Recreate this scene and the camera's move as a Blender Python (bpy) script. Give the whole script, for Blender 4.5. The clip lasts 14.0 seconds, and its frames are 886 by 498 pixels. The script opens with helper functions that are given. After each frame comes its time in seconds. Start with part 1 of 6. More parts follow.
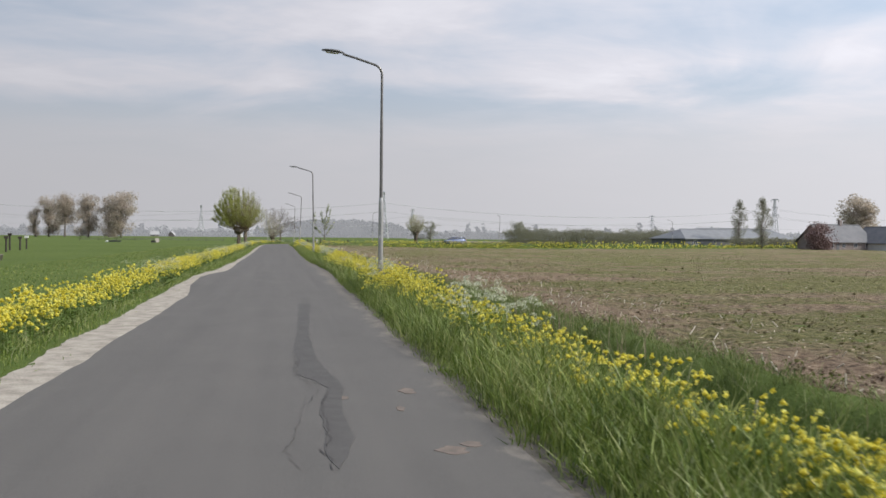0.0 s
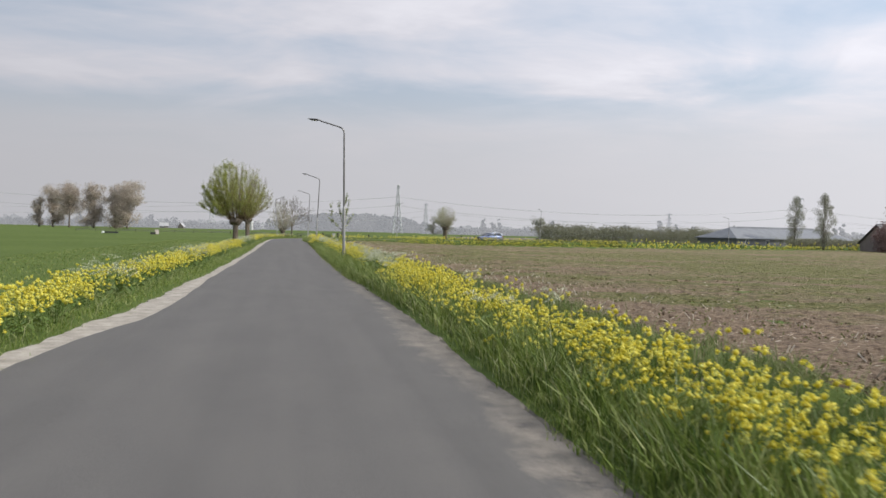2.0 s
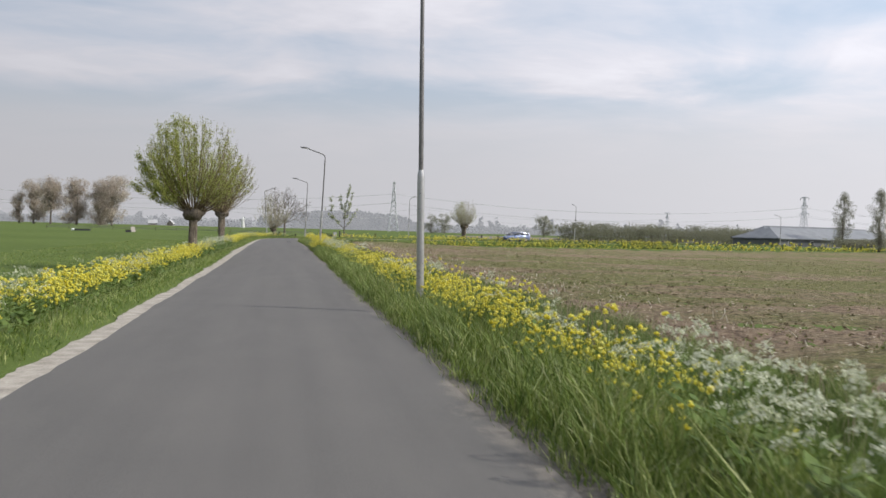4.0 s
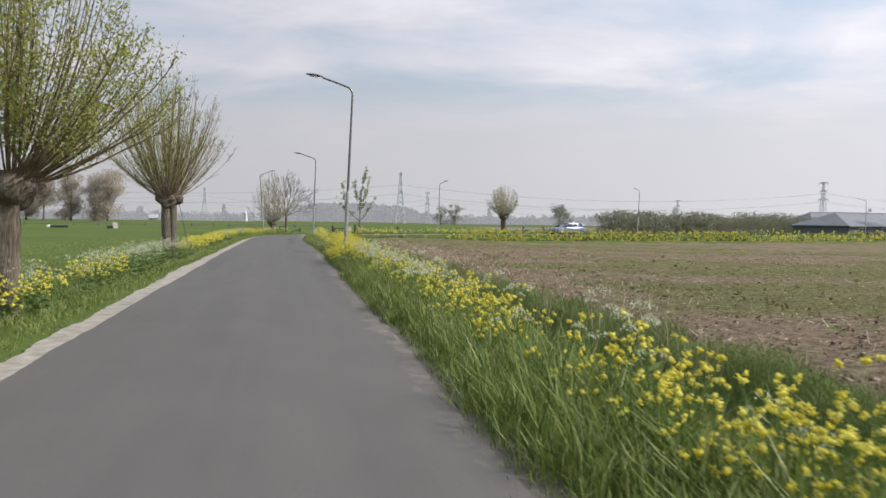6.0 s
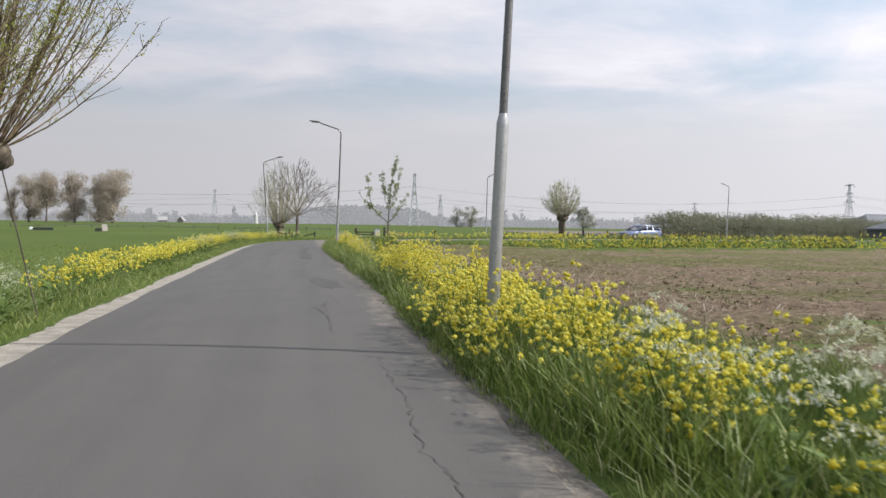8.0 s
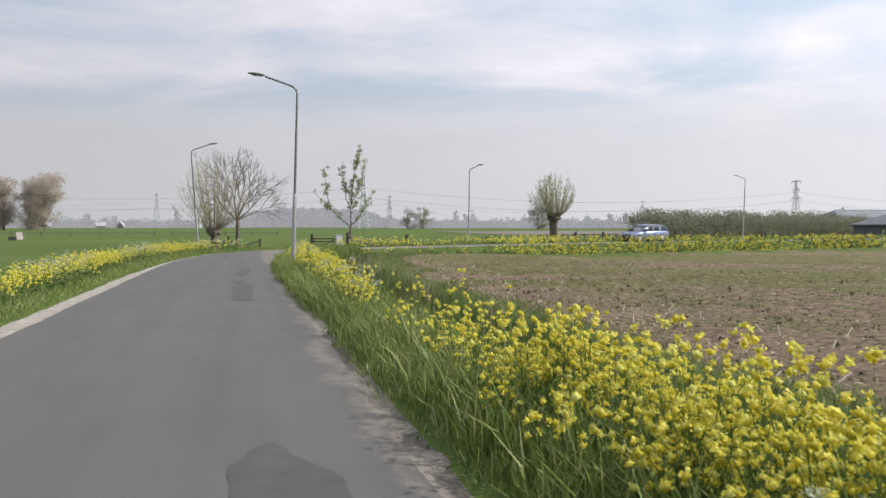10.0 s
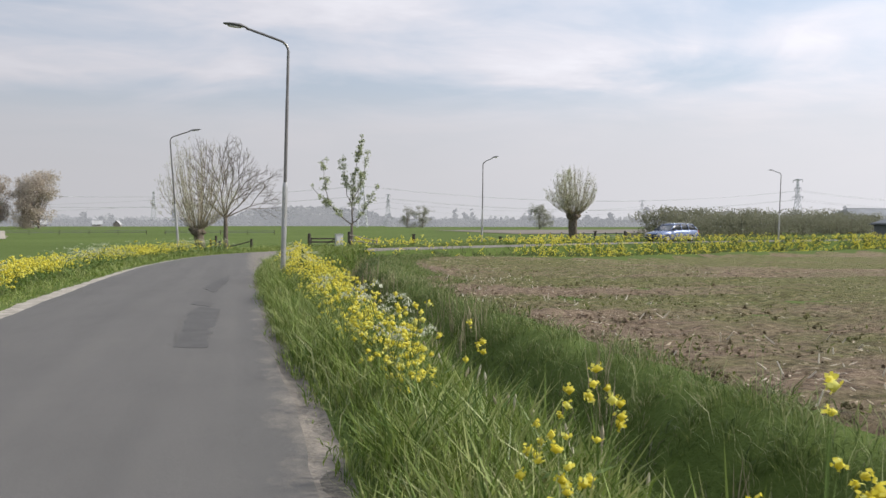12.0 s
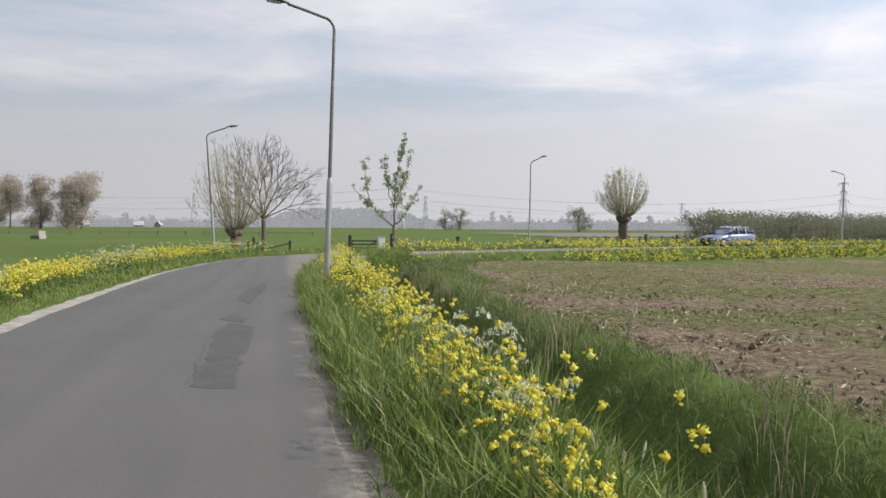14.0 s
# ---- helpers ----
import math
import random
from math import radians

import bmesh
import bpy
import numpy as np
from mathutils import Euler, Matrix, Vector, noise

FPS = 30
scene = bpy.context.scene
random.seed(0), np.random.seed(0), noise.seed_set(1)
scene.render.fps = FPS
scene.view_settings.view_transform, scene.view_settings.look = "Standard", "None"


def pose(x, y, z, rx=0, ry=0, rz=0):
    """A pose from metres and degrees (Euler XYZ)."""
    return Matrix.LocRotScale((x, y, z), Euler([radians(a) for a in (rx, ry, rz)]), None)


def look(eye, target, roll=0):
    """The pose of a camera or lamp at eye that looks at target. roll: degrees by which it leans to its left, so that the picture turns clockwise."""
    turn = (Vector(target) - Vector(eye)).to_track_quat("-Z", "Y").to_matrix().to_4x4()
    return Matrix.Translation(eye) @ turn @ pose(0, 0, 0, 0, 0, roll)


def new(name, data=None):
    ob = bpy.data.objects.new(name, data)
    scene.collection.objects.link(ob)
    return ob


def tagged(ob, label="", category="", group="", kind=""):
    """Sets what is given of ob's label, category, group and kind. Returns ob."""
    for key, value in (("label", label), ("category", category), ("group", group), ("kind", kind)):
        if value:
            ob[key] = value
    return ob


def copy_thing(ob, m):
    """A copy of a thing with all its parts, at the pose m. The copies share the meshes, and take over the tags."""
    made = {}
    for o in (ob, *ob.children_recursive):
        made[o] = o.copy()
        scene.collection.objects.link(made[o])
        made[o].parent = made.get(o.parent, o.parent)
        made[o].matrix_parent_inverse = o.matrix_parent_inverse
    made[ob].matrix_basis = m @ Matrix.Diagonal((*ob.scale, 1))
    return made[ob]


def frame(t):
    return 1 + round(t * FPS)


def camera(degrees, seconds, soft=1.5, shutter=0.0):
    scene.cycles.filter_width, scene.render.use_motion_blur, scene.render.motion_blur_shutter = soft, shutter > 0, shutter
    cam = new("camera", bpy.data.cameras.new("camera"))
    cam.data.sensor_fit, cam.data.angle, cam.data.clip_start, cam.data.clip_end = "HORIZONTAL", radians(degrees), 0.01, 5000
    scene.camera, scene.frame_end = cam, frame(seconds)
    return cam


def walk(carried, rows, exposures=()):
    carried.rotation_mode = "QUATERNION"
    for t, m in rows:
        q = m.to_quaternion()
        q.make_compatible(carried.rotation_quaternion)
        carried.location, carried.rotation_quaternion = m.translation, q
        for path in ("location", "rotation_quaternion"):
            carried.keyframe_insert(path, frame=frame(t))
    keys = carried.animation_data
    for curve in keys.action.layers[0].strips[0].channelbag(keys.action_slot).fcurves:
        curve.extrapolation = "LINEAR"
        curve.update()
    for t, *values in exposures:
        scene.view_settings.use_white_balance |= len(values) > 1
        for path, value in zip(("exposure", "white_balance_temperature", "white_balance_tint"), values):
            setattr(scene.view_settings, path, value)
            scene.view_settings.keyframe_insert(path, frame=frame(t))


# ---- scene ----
cam = camera(54.0, 14.0, 1.5, 0.08)
PATH = [
    (0, (0.031, -2.346, 1.402), (1.892, 7.480, 1.265), 0.53),
    (0.5, (0.086, 2.834, 1.366), (1.895, 12.669, 1.144), 0.58),
    (1, (0.133, 8.113, 1.352), (1.885, 17.959, 1.132), 0.76),
    (1.5, (0.111, 13.489, 1.336), (1.856, 23.336, 1.139), 0.96),
    (2, (0.061, 19.000, 1.358), (1.801, 28.848, 1.167), 1.32),
    (2.5, (0.059, 24.650, 1.362), (1.772, 34.502, 1.129), 1.57),
    (3, (0.064, 30.350, 1.367), (1.827, 40.194, 1.144), 1.93),
    (3.5, (0.054, 35.974, 1.349), (1.866, 45.809, 1.153), 2.23),
    (4, (0.073, 41.692, 1.364), (1.897, 51.524, 1.154), 1.51),
    (6.5, (0.436, 70.569, 1.382), (2.200, 80.412, 1.024), 0.70),
    (7, (0.415, 75.671, 1.371), (2.147, 85.520, 0.979), 0.69),
    (7.5, (0.411, 80.370, 1.341), (2.100, 90.226, 0.987), 0.80),
    (8, (0.406, 85.097, 1.269), (2.059, 94.959, 0.986), 0.84),
    (8.5, (0.412, 89.16, 1.329), (2.067, 99.022, 1.064), 0.99),
    (9, (0.457, 93.256, 1.380), (2.345, 103.076, 1.154), 0.75),
    (11.5, (1.241, 104.327, 1.375), (3.575, 114.051, 1.059), -0.17),
    (12, (1.294, 105.635, 1.371), (3.550, 115.378, 1.091), 0.05),
    (12.5, (1.313, 106.676, 1.360), (3.460, 116.443, 1.109), 0.23),
    (13, (1.291, 107.477, 1.361), (3.264, 117.281, 1.115), 0.37),
    (13.5, (1.280, 107.942, 1.361), (3.144, 117.767, 1.122), 0.46),
    (14, (1.280, 108.181, 1.355), (3.124, 118.009, 1.101), 0.36),
]
walk(cam, [(t, look(eye, target, roll)) for t, eye, target, roll in PATH],
     [(0, -0.05), (3, 0.0), (6.5, 0.05), (9, 0.13), (11.5, 0.07), (14, 0.08)])

# ---- world, sun and exposure ----
SUN_FROM = Vector((0.97, -0.24, 0.0)).normalized()
SUN_ELEVATION = radians(38)
world = bpy.data.worlds.new("world")
scene.world = world
world.use_nodes = True


def wire(nt, a, b):
    nt.links.new(a, b)


def add(nt, kind, **inputs):
    n = nt.nodes.new(kind)
    for k, v in inputs.items():
        n.inputs[k].default_value = v
    return n


def math_node(nt, op, a, b=None, clamp=False):
    n = nt.nodes.new("ShaderNodeMath")
    n.operation, n.use_clamp = op, clamp
    for i, v in enumerate((a, b)):
        if v is None:
            continue
        if isinstance(v, (int, float)):
            n.inputs[i].default_value = v
        else:
            wire(nt, v, n.inputs[i])
    return n.outputs[0]


def mix_rgb(nt, fac, a, b, mode="MIX"):
    n = nt.nodes.new("ShaderNodeMix")
    n.data_type, n.blend_type = "RGBA", mode
    for sock, v in ((n.inputs[0], fac), (n.inputs[6], a), (n.inputs[7], b)):
        if isinstance(v, (int, float)):
            sock.default_value = v
        elif isinstance(v, tuple):
            sock.default_value = (*v, 1) if len(v) == 3 else v
        else:
            wire(nt, v, sock)
    return n.outputs[2]


def ramp(nt, value, stops):
    n = nt.nodes.new("ShaderNodeValToRGB")
    e = n.color_ramp.elements
    while len(e) < len(stops):
        e.new(0.5)
    for el, (p, c) in zip(e, stops):
        el.position = p
        el.color = (*c, 1) if isinstance(c, tuple) else (c, c, c, 1)
    wire(nt, value, n.inputs[0])
    return n.outputs[0]


def noise_tex(nt, vector, scale, detail=3, rough=0.55, distort=0.0):
    n = add(nt, "ShaderNodeTexNoise", Scale=scale, Detail=detail, Roughness=rough, Distortion=distort)
    if vector is not None:
        wire(nt, vector, n.inputs["Vector"])
    return n.outputs[0]


def mapped(nt, vector, scale=(1, 1, 1), turn=0.0, shift=(0, 0, 0)):
    n = nt.nodes.new("ShaderNodeMapping")
    n.inputs["Scale"].default_value = scale
    n.inputs["Rotation"].default_value = (0, 0, turn)
    n.inputs["Location"].default_value = shift
    wire(nt, vector, n.inputs["Vector"])
    return n.outputs[0]


def build_sky():
    nt = world.node_tree
    back = nt.nodes["Background"]
    sky = nt.nodes.new("ShaderNodeTexSky")
    sky.sky_type, sky.sun_disc = "NISHITA", False
    sky.sun_elevation = SUN_ELEVATION
    sky.sun_rotation = math.atan2(SUN_FROM.x, SUN_FROM.y)
    sky.dust_density, sky.air_density = 2.0, 1.0
    blue = mix_rgb(nt, 1.0, sky.outputs[0], (SKY_GAIN, SKY_GAIN, SKY_GAIN), "MULTIPLY")
    coord = nt.nodes.new("ShaderNodeTexCoord").outputs["Generated"]
    sep = nt.nodes.new("ShaderNodeSeparateXYZ")
    wire(nt, coord, sep.inputs[0])
    z = math_node(nt, "MAXIMUM", sep.outputs[2], 0.0)
    low = math_node(nt, "ADD", z, 0.16)
    comb = nt.nodes.new("ShaderNodeCombineXYZ")
    wire(nt, math_node(nt, "DIVIDE", sep.outputs[0], low), comb.inputs[0])
    wire(nt, math_node(nt, "DIVIDE", sep.outputs[1], low), comb.inputs[1])
    veil = noise_tex(nt, mapped(nt, comb.outputs[0], (1.0, 1.0, 1), 0.35, (3.4, 1.7, 0)), 1.15, 5, 0.52, 0.6)
    wisps = noise_tex(nt, mapped(nt, comb.outputs[0], (1.0, 1.8, 1), -0.25, (0.3, 5.1, 0)), 3.4, 5, 0.6, 0.8)
    both = math_node(nt, "ADD", math_node(nt, "MULTIPLY", veil, 0.84), math_node(nt, "MULTIPLY", wisps, 0.16))
    # long layers of cirrus and clearer air over one another, low over the horizon
    layer = math_node(nt, "SUBTRACT", z, math_node(nt, "MULTIPLY", sep.outputs[0], 0.035))
    layer = math_node(nt, "ADD", layer, math_node(nt, "MULTIPLY", math_node(nt, "SUBTRACT", veil, 0.5), 0.06))
    bias = ramp(nt, layer, [(0.10, 0.5), (0.135, 0.34), (0.17, 0.62), (0.205, 0.47), (0.25, 0.52), (0.40, 0.5)])
    both = math_node(nt, "ADD", both, math_node(nt, "MULTIPLY", math_node(nt, "SUBTRACT", bias, 0.5), 0.75))
    both = math_node(nt, "ADD", both, math_node(nt, "MULTIPLY", sep.outputs[0], 0.07))
    cover = ramp(nt, both, [(0.36, 0.62), (0.50, 0.85), (0.62, 1.0)])
    white = ramp(nt, both, [(0.36, (0.53, 0.61, 0.73)), (0.48, (0.62, 0.665, 0.765)), (0.60, (0.73, 0.73, 0.80)), (0.72, (0.84, 0.835, 0.90))])
    mixed = mix_rgb(nt, cover, blue, white)
    haze = ramp(nt, z, [(0.0, 1.0), (0.06, 0.97), (0.11, 0.80), (0.15, 0.30), (0.19, 0.08), (0.26, 0.0)])
    final = mix_rgb(nt, haze, mixed, (0.622, 0.618, 0.652))
    # the veil of cloud is brighter towards the sun
    aim = nt.nodes.new("ShaderNodeVectorMath")
    aim.operation = "DOT_PRODUCT"
    wire(nt, coord, aim.inputs[0])
    aim.inputs[1].default_value = towards
    shine = ramp(nt, math_node(nt, "ADD", math_node(nt, "MULTIPLY", aim.outputs["Value"], 0.5), 0.5), [(0.25, 0.77), (0.5, 0.95), (0.72, 1.22), (1.0, 2.0)])
    final = mix_rgb(nt, 1.0, final, shine, "MULTIPLY")
    wire(nt, final, back.inputs[0])
    back.inputs[1].default_value = 1.0


SKY_GAIN = 0.13
towards = SUN_FROM * math.cos(SUN_ELEVATION) + Vector((0, 0, math.sin(SUN_ELEVATION)))
build_sky()
sun = new("sun", bpy.data.lights.new("sun", "SUN"))
sun.data.energy, sun.data.angle, sun.data.color = 3.9, radians(0.6), (1.0, 0.95, 0.86)
sun.matrix_world = look(towards * 200, (0, 0, 0))

# ---- materials ----
def surface(name, rough=0.8, metal=0.0, spec=0.3):
    m = bpy.data.materials.new(name)
    m.use_nodes = True
    b = m.node_tree.nodes["Principled BSDF"]
    b.inputs["Roughness"].default_value = rough
    b.inputs["Metallic"].default_value = metal
    b.inputs["Specular IOR Level"].default_value = spec
    return m, m.node_tree, b


def place(nt):
    return nt.nodes.new("ShaderNodeNewGeometry").outputs["Position"]


def local(nt):
    return nt.nodes.new("ShaderNodeTexCoord").outputs["Object"]


def island(nt):
    return nt.nodes.new("ShaderNodeNewGeometry").outputs["Random Per Island"]


def bump(nt, bsdf, height, strength=0.4, distance=0.02):
    n = add(nt, "ShaderNodeBump", Strength=strength, Distance=distance)
    wire(nt, height, n.inputs["Height"])
    wire(nt, n.outputs[0], bsdf.inputs["Normal"])


def mottled(name, dark, light, scale=3.0, fine=40.0, rough=0.8, metal=0.0, relief=0.3, depth=0.01, spec=0.3, world_space=True):
    """A surface that varies between two colours at two scales, with fine relief."""
    m, nt, b = surface(name, rough, metal, spec)
    v = place(nt) if world_space else local(nt)
    big, small = noise_tex(nt, v, scale, 4), noise_tex(nt, v, fine, 3)
    f = math_node(nt, "ADD", math_node(nt, "MULTIPLY", big, 0.6), math_node(nt, "MULTIPLY", small, 0.4))
    wire(nt, ramp(nt, f, [(0.36, dark), (0.64, light)]), b.inputs["Base Color"])
    wire(nt, ramp(nt, small, [(0.3, max(0.0, rough - 0.12)), (0.7, min(1.0, rough + 0.12))]), b.inputs["Roughness"])
    bump(nt, b, small, relief, depth)
    return m


def leafy(name, colours, translucent=0.35, rough=0.55, patch=0.0, relief=0.0):
    """Thin leaves, blades or petals: each piece takes a colour of its own, and light shines through."""
    m, nt, b = surface(name, rough, 0.0, 0.25)
    r = island(nt)
    if patch:
        r = math_node(nt, "ADD", math_node(nt, "MULTIPLY", r, 0.6), math_node(nt, "MULTIPLY", noise_tex(nt, place(nt), patch, 3), 0.4))
        lo, hi = 0.2, 0.8
    else:
        lo, hi = 0.0, 1.0
    n = len(colours) - 1
    col = ramp(nt, r, [(lo + (hi - lo) * i / n, c) for i, c in enumerate(colours)])
    wire(nt, col, b.inputs["Base Color"])
    if relief:
        bump(nt, b, noise_tex(nt, place(nt), 130, 2, 0.6), 1.0, relief)
    t = nt.nodes.new("ShaderNodeBsdfTranslucent")
    wire(nt, col, t.inputs[0])
    mx = nt.nodes.new("ShaderNodeMixShader")
    mx.inputs[0].default_value = translucent
    wire(nt, b.outputs[0], mx.inputs[1])
    wire(nt, t.outputs[0], mx.inputs[2])
    wire(nt, mx.outputs[0], nt.nodes["Material Output"].inputs[0])
    return m


def asphalt_material():
    m, nt, b = surface("asphalt", 0.85, 0, 0.3)
    v = place(nt)
    big = noise_tex(nt, mapped(nt, v, (1.0, 0.025, 1)), 2.4, 4)
    mid = noise_tex(nt, mapped(nt, v, (1.0, 0.5, 1)), 1.3, 5, 0.6)
    grit = noise_tex(nt, v, 160, 2, 0.7)
    f = math_node(nt, "ADD", math_node(nt, "MULTIPLY", big, 0.55), math_node(nt, "MULTIPLY", mid, 0.45))
    base = ramp(nt, f, [(0.32, (0.088, 0.084, 0.080)), (0.5, (0.102, 0.097, 0.092)), (0.7, (0.116, 0.110, 0.103))])
    speck = ramp(nt, grit, [(0.30, 0.72), (0.5, 1.0), (0.72, 1.3)])
    col = mix_rgb(nt, 1.0, base, speck, "MULTIPLY")
    # sand and dust carried onto the lane from the worn shoulder
    sep = nt.nodes.new("ShaderNodeSeparateXYZ")
    wire(nt, v, sep.inputs[0])
    ragged = noise_tex(nt, mapped(nt, v, (1.0, 0.6, 1)), 3.0, 5, 0.7)
    runs = noise_tex(nt, mapped(nt, v, (0.0, 1.0, 0.0)), 0.16, 2)
    reach = math_node(nt, "ADD", math_node(nt, "MULTIPLY", ragged, 0.9), math_node(nt, "MULTIPLY", runs, 0.7))
    dust = math_node(nt, "ADD", math_node(nt, "SUBTRACT", sep.outputs[0], 1.42), math_node(nt, "MULTIPLY", math_node(nt, "SUBTRACT", reach, 0.86), 0.9))
    dusty = mix_rgb(nt, 1.0, ramp(nt, ragged, [(0.35, (0.13, 0.116, 0.098)), (0.65, (0.23, 0.203, 0.172))]), speck, "MULTIPLY")
    col = mix_rgb(nt, ramp(nt, dust, [(0.0, 0.0), (0.10, 0.35), (0.28, 0.85)]), col, dusty)
    wire(nt, col, b.inputs["Base Color"])
    bump(nt, b, grit, 0.5, 0.006)
    return m


def grass_ground_material():
    m, nt, b = surface("grass_ground", 0.95, 0, 0.1)
    v = place(nt)
    big, mid, small = noise_tex(nt, v, 0.03, 4), noise_tex(nt, v, 0.6, 4), noise_tex(nt, v, 14, 3, 0.7)
    f = math_node(nt, "ADD", math_node(nt, "MULTIPLY", big, 0.45), math_node(nt, "ADD", math_node(nt, "MULTIPLY", mid, 0.25), math_node(nt, "MULTIPLY", small, 0.3)))
    col = ramp(nt, f, [(0.34, (0.062, 0.092, 0.022)), (0.5, (0.084, 0.118, 0.029)), (0.66, (0.112, 0.146, 0.041))])
    wire(nt, col, b.inputs["Base Color"])
    bump(nt, b, small, 0.8, 0.05)
    return m


def soil_material():
    m, nt, b = surface("field_soil", 0.95, 0, 0.15)
    v = place(nt)
    rows = noise_tex(nt, mapped(nt, v, (0.16, 0.75, 1), 0.12), 1.0, 7, 0.72, 0.6)
    patch = noise_tex(nt, mapped(nt, v, (0.7, 1.6, 1), 0.12, (7, 3, 0)), 2.2, 6, 0.75)
    crumbs = noise_tex(nt, v, 6, 6, 0.78)
    straw = noise_tex(nt, mapped(nt, v, (1.0, 2.4, 1), 0.5), 16, 3, 0.6)
    soil = ramp(nt, crumbs, [(0.32, (0.040, 0.028, 0.019)), (0.46, (0.148, 0.106, 0.073)), (0.58, (0.255, 0.190, 0.132)), (0.70, (0.40, 0.32, 0.225))])
    green = ramp(nt, crumbs, [(0.34, (0.038, 0.046, 0.013)), (0.5, (0.105, 0.115, 0.034)), (0.66, (0.195, 0.20, 0.066))])
    bands = noise_tex(nt, mapped(nt, v, (0.045, 0.20, 1), 0.1, (2, 9, 0)), 1.0, 3, 0.5, 0.5)
    weed = math_node(nt, "ADD", math_node(nt, "MULTIPLY", bands, 0.55), math_node(nt, "ADD", math_node(nt, "MULTIPLY", rows, 0.3), math_node(nt, "MULTIPLY", patch, 0.15)))
    sep = nt.nodes.new("ShaderNodeSeparateXYZ")
    wire(nt, v, sep.inputs[0])
    headland = ramp(nt, math_node(nt, "DIVIDE", math_node(nt, "SUBTRACT", sep.outputs[0], 5.0), 14.0), [(0.05, 0.085), (0.16, 0.065), (0.28, 0.01), (0.8, 0.0), (1.0, 0.01)])
    weed = math_node(nt, "SUBTRACT", weed, headland)
    col = mix_rgb(nt, ramp(nt, weed, [(0.42, 0.0), (0.515, 0.80)]), soil, green)
    col = mix_rgb(nt, ramp(nt, straw, [(0.63, 0.0), (0.70, 0.6)]), col, (0.42, 0.35, 0.26))
    wire(nt, col, b.inputs["Base Color"])
    bump(nt, b, crumbs, 1.0, 0.12)
    return m


def bark_material(name, dark, light):
    m, nt, b = surface(name, 0.95, 0, 0.15)
    v = local(nt)
    ridge = noise_tex(nt, mapped(nt, v, (1, 1, 0.16)), 26, 4, 0.65, 0.6)
    blot = noise_tex(nt, v, 3.5, 3)
    col = ramp(nt, math_node(nt, "ADD", math_node(nt, "MULTIPLY", ridge, 0.7), math_node(nt, "MULTIPLY", blot, 0.3)), [(0.36, dark), (0.62, light)])
    wire(nt, col, b.inputs["Base Color"])
    bump(nt, b, ridge, 0.9, 0.03)
    return m


# near-black surface whose emission gives the colour, so distance haze is painted as glow
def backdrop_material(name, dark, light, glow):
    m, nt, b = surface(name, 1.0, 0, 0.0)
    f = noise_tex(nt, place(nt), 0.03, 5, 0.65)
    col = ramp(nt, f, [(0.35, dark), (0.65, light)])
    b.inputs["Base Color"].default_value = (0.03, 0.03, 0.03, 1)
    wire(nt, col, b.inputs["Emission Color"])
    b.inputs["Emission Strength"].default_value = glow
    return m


ASPHALT = asphalt_material()
PATCH = mottled("asphalt_patch", (0.062, 0.059, 0.057), (0.088, 0.084, 0.081), 4, 150, 0.8, 0, 0.5, 0.006)
CRACK = mottled("crack_tar", (0.045, 0.043, 0.042), (0.075, 0.07, 0.068), 5, 120, 0.9, 0, 0.3, 0.004)
PALE_STRIP = mottled("worn_concrete_strip", (0.20, 0.18, 0.152), (0.41, 0.375, 0.325), 4.0, 42, 0.95, 0, 0.8, 0.015)
SAND = mottled("earthy_edge", (0.06, 0.055, 0.045), (0.20, 0.176, 0.145), 1.3, 26, 0.95, 0, 0.8, 0.03)
SAND_PALE = mottled("pale_sand", (0.115, 0.102, 0.086), (0.27, 0.237, 0.198), 2.6, 30, 0.95, 0, 0.8, 0.02)
GRASS_GROUND = grass_ground_material()
SOIL = soil_material()
BLADE = leafy("grass_blades", [(0.062, 0.106, 0.021), (0.113, 0.168, 0.032), (0.174, 0.234, 0.047), (0.235, 0.288, 0.083), (0.35, 0.36, 0.15)], 0.27, 0.42, 0.6)
STALK = leafy("pale_grass_stalks", [(0.22, 0.27, 0.10), (0.31, 0.34, 0.16), (0.42, 0.42, 0.25)], 0.4, 0.5)
# darker than the verge blades: shade inside the ditch is put into the colour
DITCH_SHADE_BLADE = leafy("shade_toned_ditch_grass", [(0.055, 0.08, 0.03), (0.09, 0.122, 0.045), (0.135, 0.17, 0.065), (0.23, 0.225, 0.13)], 0.45, 0.55, 0.5)
BANK_BLADE = leafy("bank_grass_blades", [(0.075, 0.108, 0.034), (0.125, 0.17, 0.05), (0.18, 0.22, 0.072), (0.28, 0.28, 0.15)], 0.45, 0.55, 0.5)
DRY_REED = leafy("dry_reed", [(0.24, 0.20, 0.13), (0.36, 0.31, 0.21)], 0.2, 0.8)
STEM = leafy("flower_stem", [(0.085, 0.135, 0.03), (0.14, 0.20, 0.05)], 0.2, 0.6)
YELLOW = leafy("yellow_petals", [(0.61, 0.525, 0.045), (0.73, 0.645, 0.08), (0.83, 0.76, 0.15), (0.68, 0.69, 0.24)], 0.45, 0.6)
WHITE_PETAL = leafy("white_petals", [(0.36, 0.40, 0.22), (0.52, 0.54, 0.40), (0.66, 0.67, 0.55)], 0.35, 0.7)
WILLOW_LEAF = leafy("willow_leaves", [(0.20, 0.235, 0.045), (0.28, 0.315, 0.065), (0.36, 0.38, 0.105), (0.43, 0.43, 0.19)], 0.5, 0.55)
